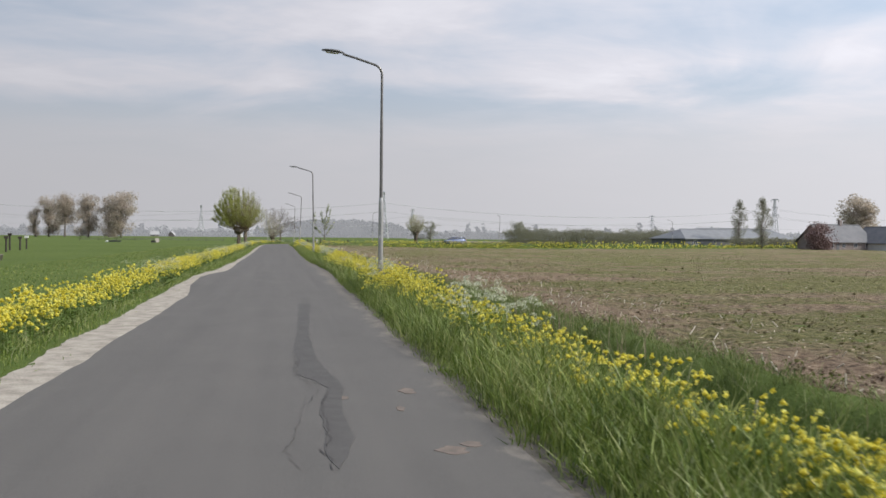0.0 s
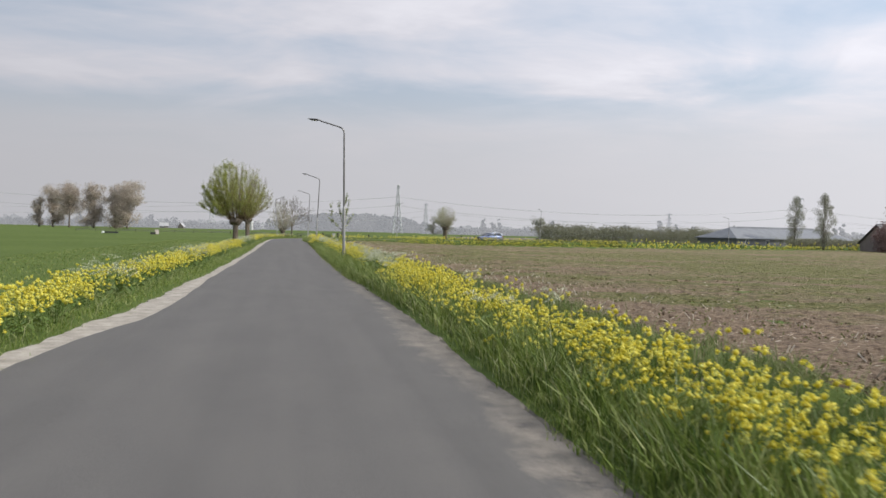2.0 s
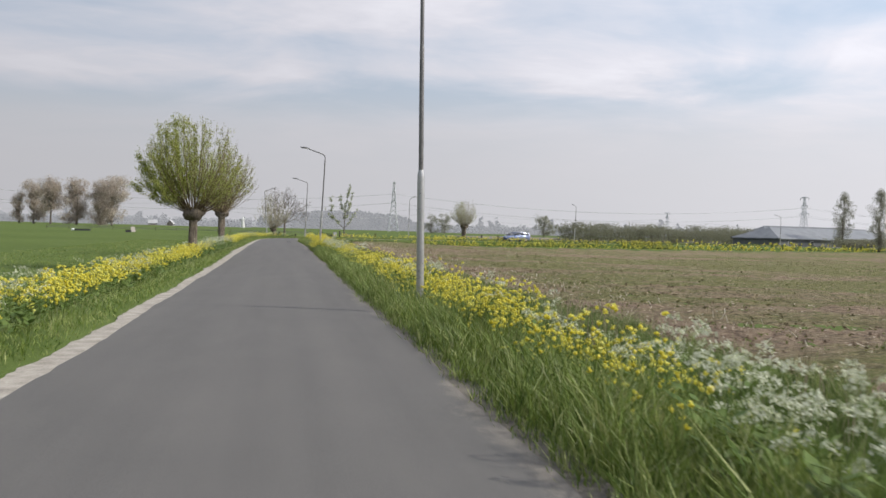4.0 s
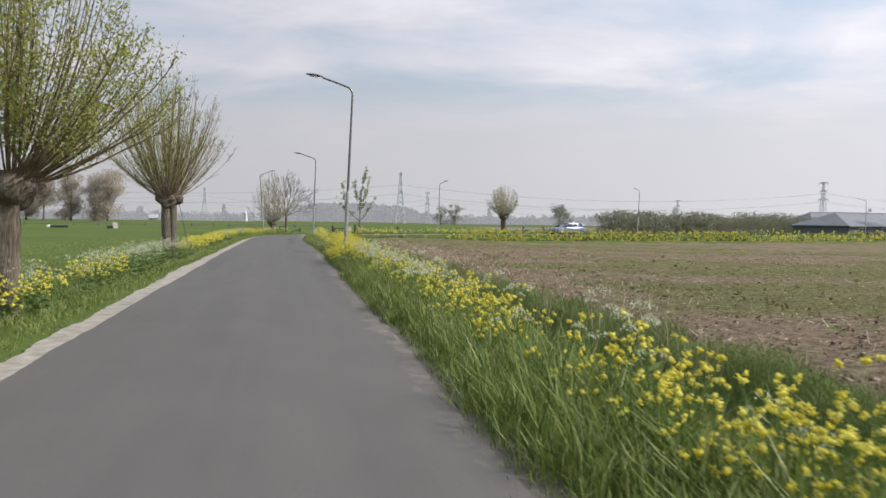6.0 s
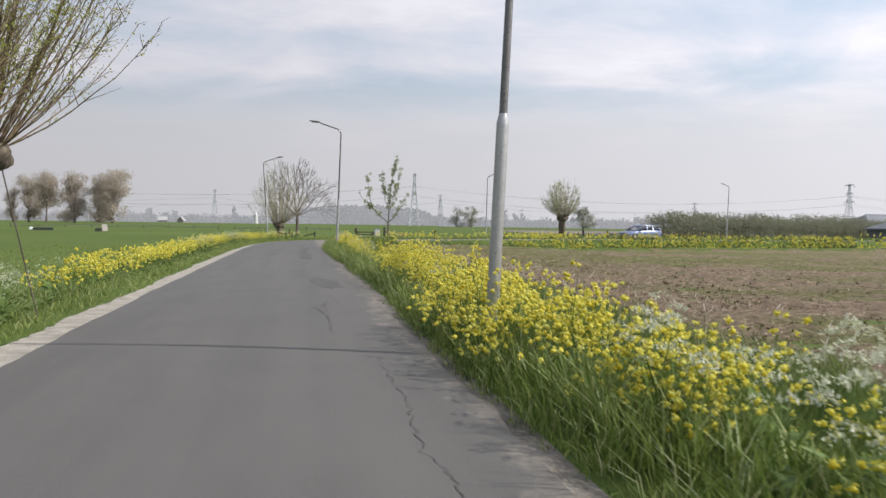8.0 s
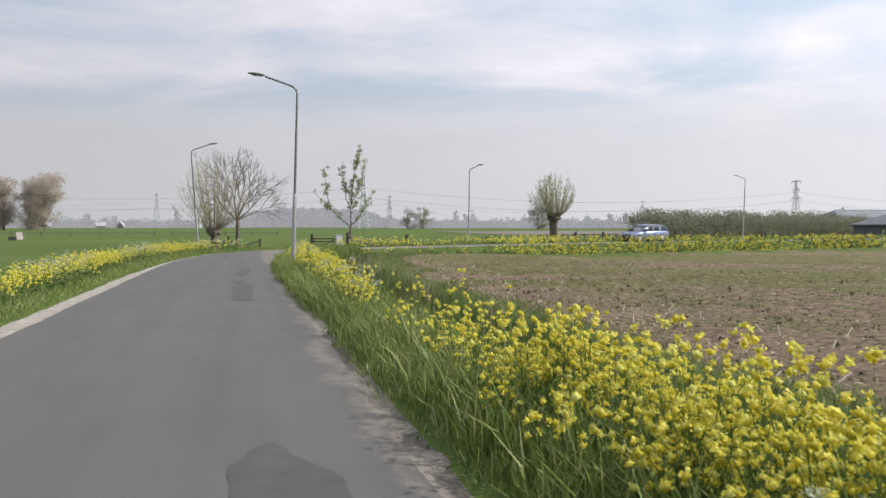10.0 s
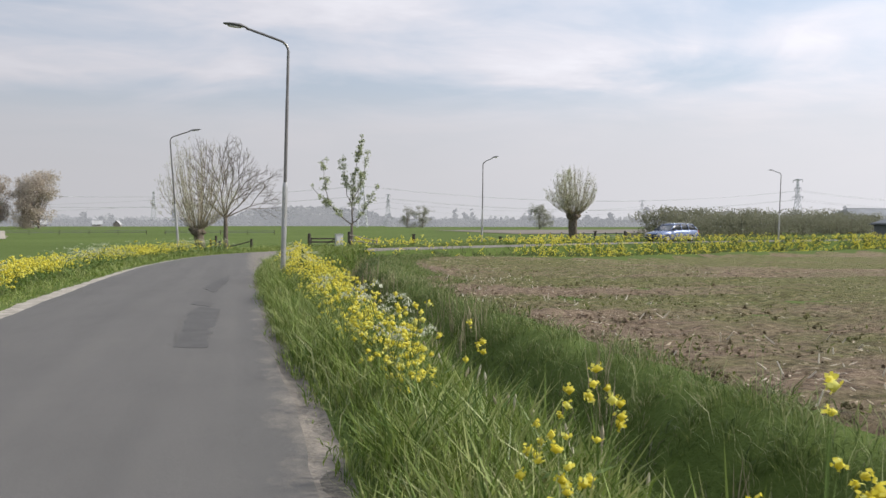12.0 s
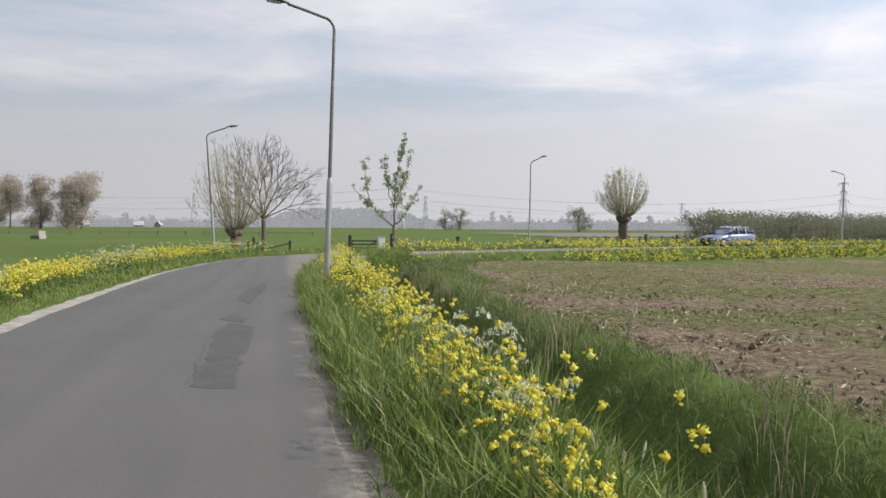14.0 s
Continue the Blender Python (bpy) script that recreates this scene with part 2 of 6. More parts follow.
PALE_LEAF = leafy("pale_willow_leaves", [(0.34, 0.36, 0.22), (0.44, 0.45, 0.30), (0.56, 0.55, 0.41)], 0.45, 0.6)
BLOSSOM_LEAF = leafy("young_tree_leaves", [(0.15, 0.18, 0.09), (0.26, 0.30, 0.15), (0.42, 0.45, 0.27), (0.64, 0.64, 0.54)], 0.35, 0.6)
# brown of new leaf, made much paler to hold the distance haze
HAZED_RUSTY_LEAF = leafy("hazed_rusty_leaves", [(0.44, 0.38, 0.32), (0.48, 0.42, 0.355), (0.52, 0.465, 0.39)], 0.6, 0.7)
# leaf greens greyed and lightened in place of air haze
HAZED_FAR_LEAF = leafy("hazed_distant_leaves", [(0.19, 0.195, 0.145), (0.26, 0.265, 0.20), (0.34, 0.335, 0.27)], 0.3, 0.8)
HEDGE_LEAF = leafy("hedge_leaves", [(0.155, 0.16, 0.11), (0.20, 0.20, 0.14), (0.25, 0.25, 0.18)], 0.55, 0.7)
# dark red raised in tone, with haze mixed into the base colour
HAZED_RED_LEAF = leafy("hazed_copper_leaves", [(0.17, 0.115, 0.11), (0.24, 0.165, 0.155)], 0.25, 0.7)
BARK = bark_material("willow_bark", (0.042, 0.035, 0.028), (0.19, 0.16, 0.125))
ROD_BARK = bark_material("rod_bark", (0.085, 0.062, 0.042), (0.23, 0.18, 0.115))
PALE_ROD = bark_material("pale_rod_bark", (0.17, 0.145, 0.10), (0.34, 0.30, 0.22))
GREY_BARK = bark_material("grey_bark", (0.075, 0.062, 0.05), (0.17, 0.145, 0.12))
# grey bark lightened so far branches look veiled by haze
HAZED_BARK = bark_material("hazed_brown_bark", (0.17, 0.145, 0.125), (0.27, 0.235, 0.205))
STEEL = mottled("galvanised_steel", (0.34, 0.34, 0.335), (0.46, 0.46, 0.455), 1.6, 30, 0.38, 0.75, 0.1, 0.002, 0.5, False)
POLE_PAINT = mottled("dull_pole_coating", (0.12, 0.116, 0.11), (0.19, 0.184, 0.176), 1.6, 30, 0.36, 0.55, 0.1, 0.002, 0.4, False)
DARK_STEEL = mottled("dark_lamp_housing", (0.09, 0.092, 0.095), (0.15, 0.15, 0.152), 5, 60, 0.5, 0.2, 0.1, 0.002, 0.5, False)
# pylon steel; its pale grey includes the haze of distance
LATTICE = mottled("hazed_lattice_steel", (0.48, 0.49, 0.51), (0.58, 0.59, 0.61), 0.3, 2, 0.7, 0.1, 0.0, 0.01)
CABLE = mottled("cable_aluminium", (0.40, 0.41, 0.42), (0.48, 0.485, 0.49), 0.3, 2, 0.7, 0.1, 0.0, 0.01)
WOOD = bark_material("weathered_wood", (0.12, 0.105, 0.088), (0.33, 0.30, 0.255))
DARK_WOOD = bark_material("dark_tarred_wood", (0.03, 0.027, 0.024), (0.085, 0.075, 0.065))

# ---- building tools ----
rng = np.random.default_rng(7)


def mesh_np(name, verts, quads=None, tris=None, smooth=False):
    """A mesh from arrays of corners and of four- and three-cornered faces."""
    me = bpy.data.meshes.new(name)
    verts = np.asarray(verts, np.float32).reshape(-1, 3)
    quads = np.zeros((0, 4), np.int32) if quads is None else np.asarray(quads, np.int32).reshape(-1, 4)
    tris = np.zeros((0, 3), np.int32) if tris is None else np.asarray(tris, np.int32).reshape(-1, 3)
    loops = np.concatenate([quads.ravel(), tris.ravel()])
    nq, nt = len(quads), len(tris)
    starts = np.concatenate([np.arange(nq) * 4, nq * 4 + np.arange(nt) * 3])
    me.vertices.add(len(verts))
    me.vertices.foreach_set("co", verts.ravel())
    me.loops.add(len(loops))
    me.loops.foreach_set("vertex_index", loops.astype(np.int32))
    me.polygons.add(nq + nt)
    me.polygons.foreach_set("loop_start", starts.astype(np.int32))
    me.polygons.foreach_set("use_smooth", np.full(nq + nt, bool(smooth)))
    me.update(calc_edges=True)
    me.validate()
    return me


class Shape:
    """Collects corners and faces of one mesh."""

    def __init__(self):
        self.v, self.q, self.t, self.n = [], [], [], 0

    def put(self, v, quads=None, tris=None):
        v = np.asarray(v, float).reshape(-1, 3)
        self.v.append(v)
        if quads is not None and len(quads):
            self.q.append(np.asarray(quads, int).reshape(-1, 4) + self.n)
        if tris is not None and len(tris):
            self.t.append(np.asarray(tris, int).reshape(-1, 3) + self.n)
        self.n += len(v)
        return self

    def tube(self, pts, radii, sides=6, cap=True):
        pts = np.asarray(pts, float)
        radii = np.broadcast_to(np.asarray(radii, float), (len(pts),))
        d = np.gradient(pts, axis=0)
        d /= np.linalg.norm(d, axis=1)[:, None] + 1e-9
        ref = np.eye(3)[np.abs(d).max(0).argmin()]
        a = np.cross(d, ref)
        a /= np.linalg.norm(a, axis=1)[:, None] + 1e-9
        b = np.cross(d, a)
        ang = np.arange(sides) * 2 * np.pi / sides
        v = pts[:, None] + radii[:, None, None] * (np.cos(ang)[None, :, None] * a[:, None] + np.sin(ang)[None, :, None] * b[:, None])
        k = len(pts)
        i, j = np.meshgrid(np.arange(k - 1), np.arange(sides), indexing="ij")
        q = np.stack([i * sides + j, i * sides + (j + 1) % sides, (i + 1) * sides + (j + 1) % sides, (i + 1) * sides + j], -1)
        v = v.reshape(-1, 3)
        t = []
        if cap:
            n = k * sides
            v = np.concatenate([v, v[:sides], v[n - sides:n]])
            t = [(n, n + j + 1, n + j) for j in range(1, sides - 1)] + [(n + sides, n + sides + j, n + sides + j + 1) for j in range(1, sides - 1)]
        return self.put(v, q, t)

    def box(self, c, size, turn=0.0, tilt=0.0):
        """A box round c; turn about z, tilt about its own x, in degrees."""
        h = np.array([(x, y, z) for z in (-.5, .5) for y in (-.5, .5) for x in (-.5, .5)]) * np.asarray(size, float)
        ct, st, cz, sz = math.cos(radians(tilt)), math.sin(radians(tilt)), math.cos(radians(turn)), math.sin(radians(turn))
        h = h @ np.array([[1, 0, 0], [0, ct, -st], [0, st, ct]]).T @ np.array([[cz, -sz, 0], [sz, cz, 0], [0, 0, 1]]).T
        return self.put(h + np.asarray(c, float), [(0, 2, 3, 1), (4, 5, 7, 6), (0, 1, 5, 4), (2, 6, 7, 3), (0, 4, 6, 2), (1, 3, 7, 5)])

    def kites(self, base, along, across, lean=None, mid=0.45):
        """Many leaves or blades: from base by the vector along, with half width across, bowed by lean."""
        base, along, across = (np.asarray(x, float) for x in (base, along, across))
        m = base + along * mid
        tip = base + along
        if lean is not None:
            tip = tip + lean
        v = np.stack([base, m + across, tip, m - across], 1).reshape(-1, 3)
        return self.put(v, np.arange(len(base) * 4).reshape(-1, 4))

    def mesh(self, name, smooth=False):
        return mesh_np(name, np.concatenate(self.v), np.concatenate(self.q) if self.q else None, np.concatenate(self.t) if self.t else None, smooth)

    def thing(self, name, material, parent=None, smooth=False, label=""):
        me = self.mesh(name, smooth)
        me.materials.append(material)
        ob = new(name, me)
        if parent is not None:
            ob.parent = parent
        return tagged(ob, label)


def part(name, bm, material, parent, label="", smooth=False):
    """Links a bmesh as one mesh object under a thing or a part."""
    me = bpy.data.meshes.new(name)
    bm.to_mesh(me)
    bm.free()
    if smooth:
        me.polygons.foreach_set("use_smooth", np.ones(len(me.polygons), bool))
    me.materials.append(material)
    ob = new(name, me)
    ob.parent = parent
    return tagged(ob, label)


def stand(name, x, y, z, turn=0.0):
    ob = new(name)
    ob.matrix_basis = pose(x, y, z, 0, 0, turn)
    return ob


# ---- the road's line ----
KNOTS = np.array([(-0.1, -400), (-0.1, -100), (-0.1, -30), (-0.1, 20), (-0.1, 60), (-0.1, 95), (-0.12, 115), (-0.15, 127), (0.25, 136.5), (1.6, 144.2), (4.3, 149.6),
                  (8.5, 153.2), (14, 156.8), (20, 160.8), (27, 165.0), (35, 168.8), (45, 171.8), (65, 179), (93, 194), (140, 222), (220, 268), (420, 380)], float)


def smooth_line(knots, step):
    out = []
    p = np.concatenate([2 * knots[:1] - knots[1:2], knots, 2 * knots[-1:] - knots[-2:-1]])
    for i in range(1, len(p) - 2):
        a, b, c, d = p[i - 1:i + 3]
        ta, tb, tc = (max(np.linalg.norm(x - y), 1e-6) ** 0.5 for x, y in ((b, a), (c, b), (d, c)))
        m1 = (c - b) + tb * ((b - a) / ta - (c - a) / (ta + tb))
        m2 = (c - b) + tb * ((d - c) / tc - (d - b) / (tb + tc))
        n = max(2, int(np.linalg.norm(c - b) / step))
        u = (np.arange(n) / n)[:, None]
        out.append((2 * u**3 - 3 * u**2 + 1) * b + (u**3 - 2 * u**2 + u) * m1 + (-2 * u**3 + 3 * u**2) * c + (u**3 - u**2) * m2)
    out.append(knots[-1:])
    return np.concatenate(out)


LINE = smooth_line(KNOTS, 0.5)
LINE_S = np.concatenate([[0], np.cumsum(np.linalg.norm(np.diff(LINE, axis=0), axis=1))]) - 400.0
_d = np.gradient(LINE, axis=0)
LINE_D = _d / np.linalg.norm(_d, axis=1)[:, None]
HALF = 1.9


def along(s, u):
    """The plan place at s metres along the road and u metres to the right of its middle."""
    s, u = np.asarray(s, float), np.asarray(u, float)
    x, y = np.interp(s, LINE_S, LINE[:, 0]), np.interp(s, LINE_S, LINE[:, 1])
    dx, dy = np.interp(s, LINE_S, LINE_D[:, 0]), np.interp(s, LINE_S, LINE_D[:, 1])
    return x + dy * u, y - dx * u


def lateral(x, y):
    """The nearest place on the road's line: s along it, u to its right."""
    x, y = np.asarray(x, float).ravel(), np.asarray(y, float).ravel()
    near = (LINE_S > -60) & (LINE_S < 420)
    L, D, S = LINE[near], LINE_D[near], LINE_S[near]
    s, u = np.empty(len(x)), np.empty(len(x))
    for i in range(0, len(x), 4000):
        dx, dy = x[i:i + 4000, None] - L[None, :, 0], y[i:i + 4000, None] - L[None, :, 1]
        d2 = dx * dx + dy * dy
        k = d2.argmin(1)
        r = np.arange(len(k))
        side = np.sign(dx[r, k] * D[k, 1] - dy[r, k] * D[k, 0])
        s[i:i + 4000], u[i:i + 4000] = S[k], side * np.sqrt(d2[r, k])
    return s, u


U_KEYS = [-400, -60, -14, -6.2, -4.6, -3.2, -2.2, -1.7, 1.7, 1.95, 2.6, 3.1, 3.8, 4.6, 5.15, 5.5, 9, 30, 80, 600]
Z_KEYS = [-0.75, -0.75, -0.6, -0.5, -0.22, -0.05, -0.02, -0.10, -0.10, -0.015, 0.04, 0.0, -1.0, -1.25, -0.42, -0.17, -0.25, -0.5, -0.75, -0.75]


def base_z(s, u):
    """The cross-section of the land beside the road; past the bend the bank falls lower to the field."""
    far = np.clip((np.asarray(s) - 152) / 22, 0, 1)
    return np.interp(u, U_KEYS, Z_KEYS) - 0.75 * far * far * (3 - 2 * far) * np.clip((np.asarray(u) - 2.8) / 4.5, 0, 1) * np.clip((70 - np.asarray(u)) / 40, 0, 1)


def wobble(a, b, size, seed=0.0):
    """Smooth unevenness between about -1 and 1."""
    a, b = np.asarray(a, float) / size + seed * 3.7, np.asarray(b, float) / size - seed * 1.9
    return (np.sin(a * 2.1 + 1.3 * np.sin(b * 1.7)) + np.sin(b * 2.6 + 1.1 * np.sin(a * 1.3 + 2)) + 0.6 * np.sin(a * 4.9 - b * 3.7 + 1)) / 2.6


def ground_z(x, y, s=None, u=None):
    x, y = np.asarray(x, float), np.asarray(y, float)
    if u is None:
        s, u = lateral(x, y)
    z = base_z(s, u)
    rough = np.clip((np.abs(u) - 1.9) / 0.6, 0, 1)
    return z + rough * 0.03 * wobble(x, y, 1.7, 2.0)

# ---- ground, road, field ----
def spaced(*runs):
    out = []
    for a, b, step in runs:
        out.append(np.arange(a, b, step))
    return np.unique(np.round(np.concatenate(out), 4))


def build_ground():
    far = np.array([80, 110, 160, 240, 380, 600, 1000, 1700, 2800, 4200.0])
    xs = np.unique(np.concatenate([-far, [-60, -45, -32, -24, -18, -14, -11, -9], spaced((-8, 9, 0.3), (9, 60, 1.2), (60, 120, 2.5), (120, 200, 5)), far]))
    ys = np.unique(np.concatenate([-far[2:], [-120, -80, -50, -30, -20], spaced((-12, 128, 1.4), (128, 200, 0.6), (200, 260, 2)), [290, 340, 420, 600, 1000, 1700, 2800, 4200.0]]))
    X, Y = np.meshgrid(xs, ys, indexing="ij")
    Z = ground_z(X.ravel(), Y.ravel())
    i, j = np.meshgrid(np.arange(len(xs) - 1), np.arange(len(ys) - 1), indexing="ij")
    n = len(ys)
    q = np.stack([i * n + j, (i + 1) * n + j, (i + 1) * n + j + 1, i * n + j + 1], -1)
    me = mesh_np("ground", np.stack([X.ravel(), Y.ravel(), Z], 1), q, None, True)
    me.materials.append(GRASS_GROUND)
    return tagged(new("ground", me), "flat green polder meadow with ditches and verges", "ground", kind="structure")


def ribbon(name, s, inner, outer, z, material, label, category, lift_mid=0.0, across=7, fall=0.0):
    """A strip of surface along the road between two lateral lines."""
    sh = Shape()
    k = np.linspace(0, 1, across)
    rows = []
    for a, lo, hi in zip(s, inner, outer):
        u = lo + (hi - lo) * k
        x, y = along(np.full(across, a), u)
        rows.append(np.stack([x, y, z + lift_mid * (1 - (2 * k - 1) ** 2) - fall * k], 1))
    v = np.concatenate(rows)
    edge = np.concatenate([np.stack([r[[0, -1], 0], r[[0, -1], 1], np.full(2, z - 0.09 - fall)], 1) for r in rows])
    i, j = np.meshgrid(np.arange(len(s) - 1), np.arange(across - 1), indexing="ij")
    q = np.stack([i * across + j, i * across + j + 1, (i + 1) * across + j + 1, (i + 1) * across + j], -1).reshape(-1, 4)
    n = len(v)
    r = np.arange(len(s) - 1)
    left = np.stack([r * across, (r + 1) * across, n + (r + 1) * 2, n + r * 2], 1)
    right = np.stack([r * across + across - 1, n + r * 2 + 1, n + (r + 1) * 2 + 1, (r + 1) * across + across - 1], 1)
    sh.put(np.concatenate([v, edge]), np.concatenate([q, left, right]))
    return tagged(sh.thing(name, material, smooth=False), label, category, kind="structure")


def edge_left(s):
    return np.interp(s, [4, 8, 18, 20.5, 22.5, 27.5, 29.5, 32.3, 35.6, 43, 50, 75, 88, 94, 102, 114, 122], [-2.06, -1.98, -1.93, -2.06, -2.24, -2.42, -2.3, -1.9, -1.83, -1.9, -1.86, -1.86, -1.97, -1.99, -2.05, -2.03, -1.95]) + 0.03 * wobble(s, s * 0.3, 2.2, 1) + 0.02 * wobble(s, s, 0.5, 4)


def edge_right(s):
    return np.interp(s, [7, 11, 16, 24, 29, 32, 35, 38, 45, 60, 75, 85, 94, 98, 104, 110, 116], EDGE_RIGHT) + 0.03 * wobble(s, s * 0.4, 1.6, 3) + 0.014 * wobble(s, s, 0.4, 6)


EDGE_RIGHT = [1.72, 1.80, 1.92, 1.95, 2.0, 2.02, 2.0, 1.88, 1.72, 1.70, 1.78, 1.8, 1.8, 1.8, 1.82, 1.80, 1.74]


def strip_width(s):
    outer = np.interp(s, [5, 9, 14, 20, 24, 28.5, 31.5, 33.5, 39, 45, 60, 72, 86, 90, 95, 112, 122, 130, 142], [-2.38, -2.55, -2.53, -2.62, -2.68, -2.72, -2.56, -2.32, -2.28, -2.18, -2.10, -2.13, -2.33, -2.40, -2.36, -2.38, -2.28, -2.17, -2.05])
    return np.maximum(0.06, edge_left(s) - outer + 0.05 * wobble(s, s * 0.2, 2.3, 9) + 0.04 * wobble(s, s, 0.6, 2) + 0.035 * wobble(s, s, 0.19, 3))


def sand_width(s):
    """How far the bare shoulder reaches before the grass begins."""
    out = np.zeros_like(s)
    for c, w, a in SAND_SPOTS:
        out = np.maximum(out, a * np.exp(-(((s - c) / w) ** 2)))
    return out


SAND_SPOTS = [(31.5, 5.0, 0.46), (39.5, 3.0, 0.34), (102.5, 6.0, 0.50), (111.5, 2.6, 0.36), (89.5, 2.4, 0.25), (75.5, 2.0, 0.2)]


build_ground()
S_NEAR = np.concatenate([np.arange(-60, -6, 3.0), np.arange(-6, 175, 0.35), np.arange(175, 420, 4.0)])
ribbon("road", S_NEAR, edge_left(S_NEAR), edge_right(S_NEAR), 0.0, ASPHALT, "worn grey asphalt lane with cracked and patched surface", "road", 0.025, 9)
S_STRIP = np.arange(-8, 160, 0.16)
ribbon("pavement", S_STRIP, edge_left(S_STRIP) - np.maximum(strip_width(S_STRIP), 0.1), edge_left(S_STRIP) - 0.003, -0.004, PALE_STRIP, "pale worn concrete edge strip beside the asphalt", "pavement", 0.0, 4)
S_SAND = np.concatenate([np.arange(-8, 160, 0.4)])
ribbon("trim", S_SAND, edge_right(S_SAND) - 0.04, edge_right(S_SAND) + 0.40 + 0.12 * wobble(S_SAND, S_SAND, 1.1, 5), -0.004, SAND, "sandy crumbled shoulder at the grassy road edge", "shoulder", 0.0, 4, 0.02)

for c, w, a in SAND_SPOTS:
    run = np.arange(c - 1.9 * w, c + 1.9 * w, 0.15)
    wide = np.maximum(0.01, a * np.exp(-(((run - c) / w) ** 2)) * (1 + 0.7 * wobble(run, run, 0.45, c)))
    ribbon("trim", run, edge_right(run) - 0.03, edge_right(run) + 0.02 + wide, 0.0005, SAND_PALE, "bare pale sand patch at the road edge", "shoulder", 0.0, 4, 0.03)


def build_field():
    """Bare arable land inside the bend, with clods and tracks."""
    xs = spaced((5.0, 14, 0.3), (14, 40, 0.8), (40, 100, 1.5), (100, 260, 5))
    ys = spaced((-60, -4, 4), (-4, 40, 0.5), (40, 152, 0.6), (152, 260, 1.5))
    X, Y = np.meshgrid(xs, ys, indexing="ij")
    x, y = X.ravel(), Y.ravel()
    s, u = lateral(x, y)
    z = base_z(s, u) + 0.055 * np.clip((u - 5.5) / 0.9, -0.3, 1) + 0.035 * wobble(x, y, 0.5, 1) * np.clip((u - 5.5) / 1.2, 0, 1) + 0.05 * wobble(x, y * 3, 3.0, 2) * np.clip((u - 5.5) / 3, 0, 1)
    z += rng.normal(0, 0.028, len(z))
    n = len(ys)
    i, j = np.meshgrid(np.arange(len(xs) - 1), np.arange(n - 1), indexing="ij")
    q = np.stack([i * n + j, (i + 1) * n + j, (i + 1) * n + j + 1, i * n + j + 1], -1).reshape(-1, 4)
    lim = 5.55 + 0.2 * wobble(x, y, 1.5, 8)
    lim = np.where(s > 131, np.interp(s, [131, 148, 165], [7.0, 6.8, 5.7]), lim)
    z -= 0.20 * np.clip((lim + 0.45 - u) / 0.45, 0, 1)
    q = q[(u[q] > lim[q]).all(1)]
    used, inv = np.unique(q, return_inverse=True)
    me = mesh_np("field", np.stack([x, y, z], 1)[used], inv.reshape(-1, 4), None, True)
    me.materials.append(SOIL)
    tagged(new("field", me), "bare brown arable field with weeds and stubble", "field", kind="structure")


build_field()

# ---- street lamps ----
def street_lamp():
    lamp = stand("street_lamp", 0, 0, 0)
    Shape().tube([(0, 0, -0.3), (0, 0, 0.9), (0, 0, 2.22), (0, 0, 2.25), (0, 0, 2.34)], [0.064, 0.062, 0.060, 0.060, 0.042], 20).thing("pole_base", STEEL, lamp, True)
    Shape().tube([(0, 0, 2.30), (0, 0, 4.32), (0, 0, 4.36)], [0.041, 0.038, 0.033], 16).thing("lower_pole", POLE_PAINT, lamp, True)
    bend = [(0, 0, 4.34), (0, 0, 5.42)] + [(0.26 * (1 - math.cos(a)), 0, 5.42 + 0.26 * math.sin(a)) for a in np.linspace(0.15, radians(72), 7)]
    arm = bend + [(0.62, 0, 5.80), (0.98, 0, 5.90)]
    arm = [p for i, p in enumerate(arm) if i == 0 or p[0] >= arm[i - 1][0]]
    Shape().tube(arm, [0.033] * 2 + [0.030] * (len(arm) - 3) + [0.028], 14).thing("bracket_arm", POLE_PAINT, lamp, True)
    head = Shape()
    rings = [(0.94, 5.905, 0.030, 0.030), (1.02, 5.93, 0.055, 0.040), (1.10, 5.945, 0.105, 0.052), (1.22, 5.955, 0.125, 0.052), (1.38, 5.965, 0.115, 0.042), (1.48, 5.972, 0.075, 0.026), (1.51, 5.975, 0.03, 0.012)]
    k = 14
    v = np.array([(x, w * math.cos(a), z + h * (math.sin(a) if math.sin(a) > 0 else 0.45 * math.sin(a))) for x, z, w, h in rings for a in np.arange(k) * 2 * math.pi / k])
    i, j = np.meshgrid(np.arange(len(rings) - 1), np.arange(k), indexing="ij")
    head.put(v, np.stack([i * k + j, i * k + (j + 1) % k, (i + 1) * k + (j + 1) % k, (i + 1) * k + j], -1), [(0, (j + 2) % k, j + 1) for j in range(k - 2)])
    lum = head.thing("luminaire", DARK_STEEL, lamp, True, "dark grey flat lamp head")
    glass = Shape()
    a = np.linspace(0, 2 * math.pi, 17)[:-1]
    ring = np.stack([1.25 + 0.16 * np.cos(a), 0.085 * np.sin(a), np.full(16, 5.926) + 0.012 * np.cos(a)], 1)
    low = ring + [0, 0, -0.016]
    glass.put(np.concatenate([ring, low, [[1.25, 0, 5.905]]]), [(j, (j + 1) % 16, 16 + (j + 1) % 16, 16 + j) for j in range(16)], [(32, 16 + (j + 1) % 16, 16 + j) for j in range(16)])
    glass.thing("lens", mottled("lamp_lens", (0.5, 0.5, 0.48), (0.6, 0.6, 0.58), 8, 60, 0.25, 0, 0.1, 0.002, 0.5, False), lum, False, "pale lens under the lamp head")
    hatch = Shape().box((0, -0.064, 0.75), (0.06, 0.008, 0.34))
    hatch.thing("access_hatch", STEEL, lamp)
    return tagged(lamp, "tall grey galvanised street lamp with a bracket arm", "street lamp", "street lamps along the lane")


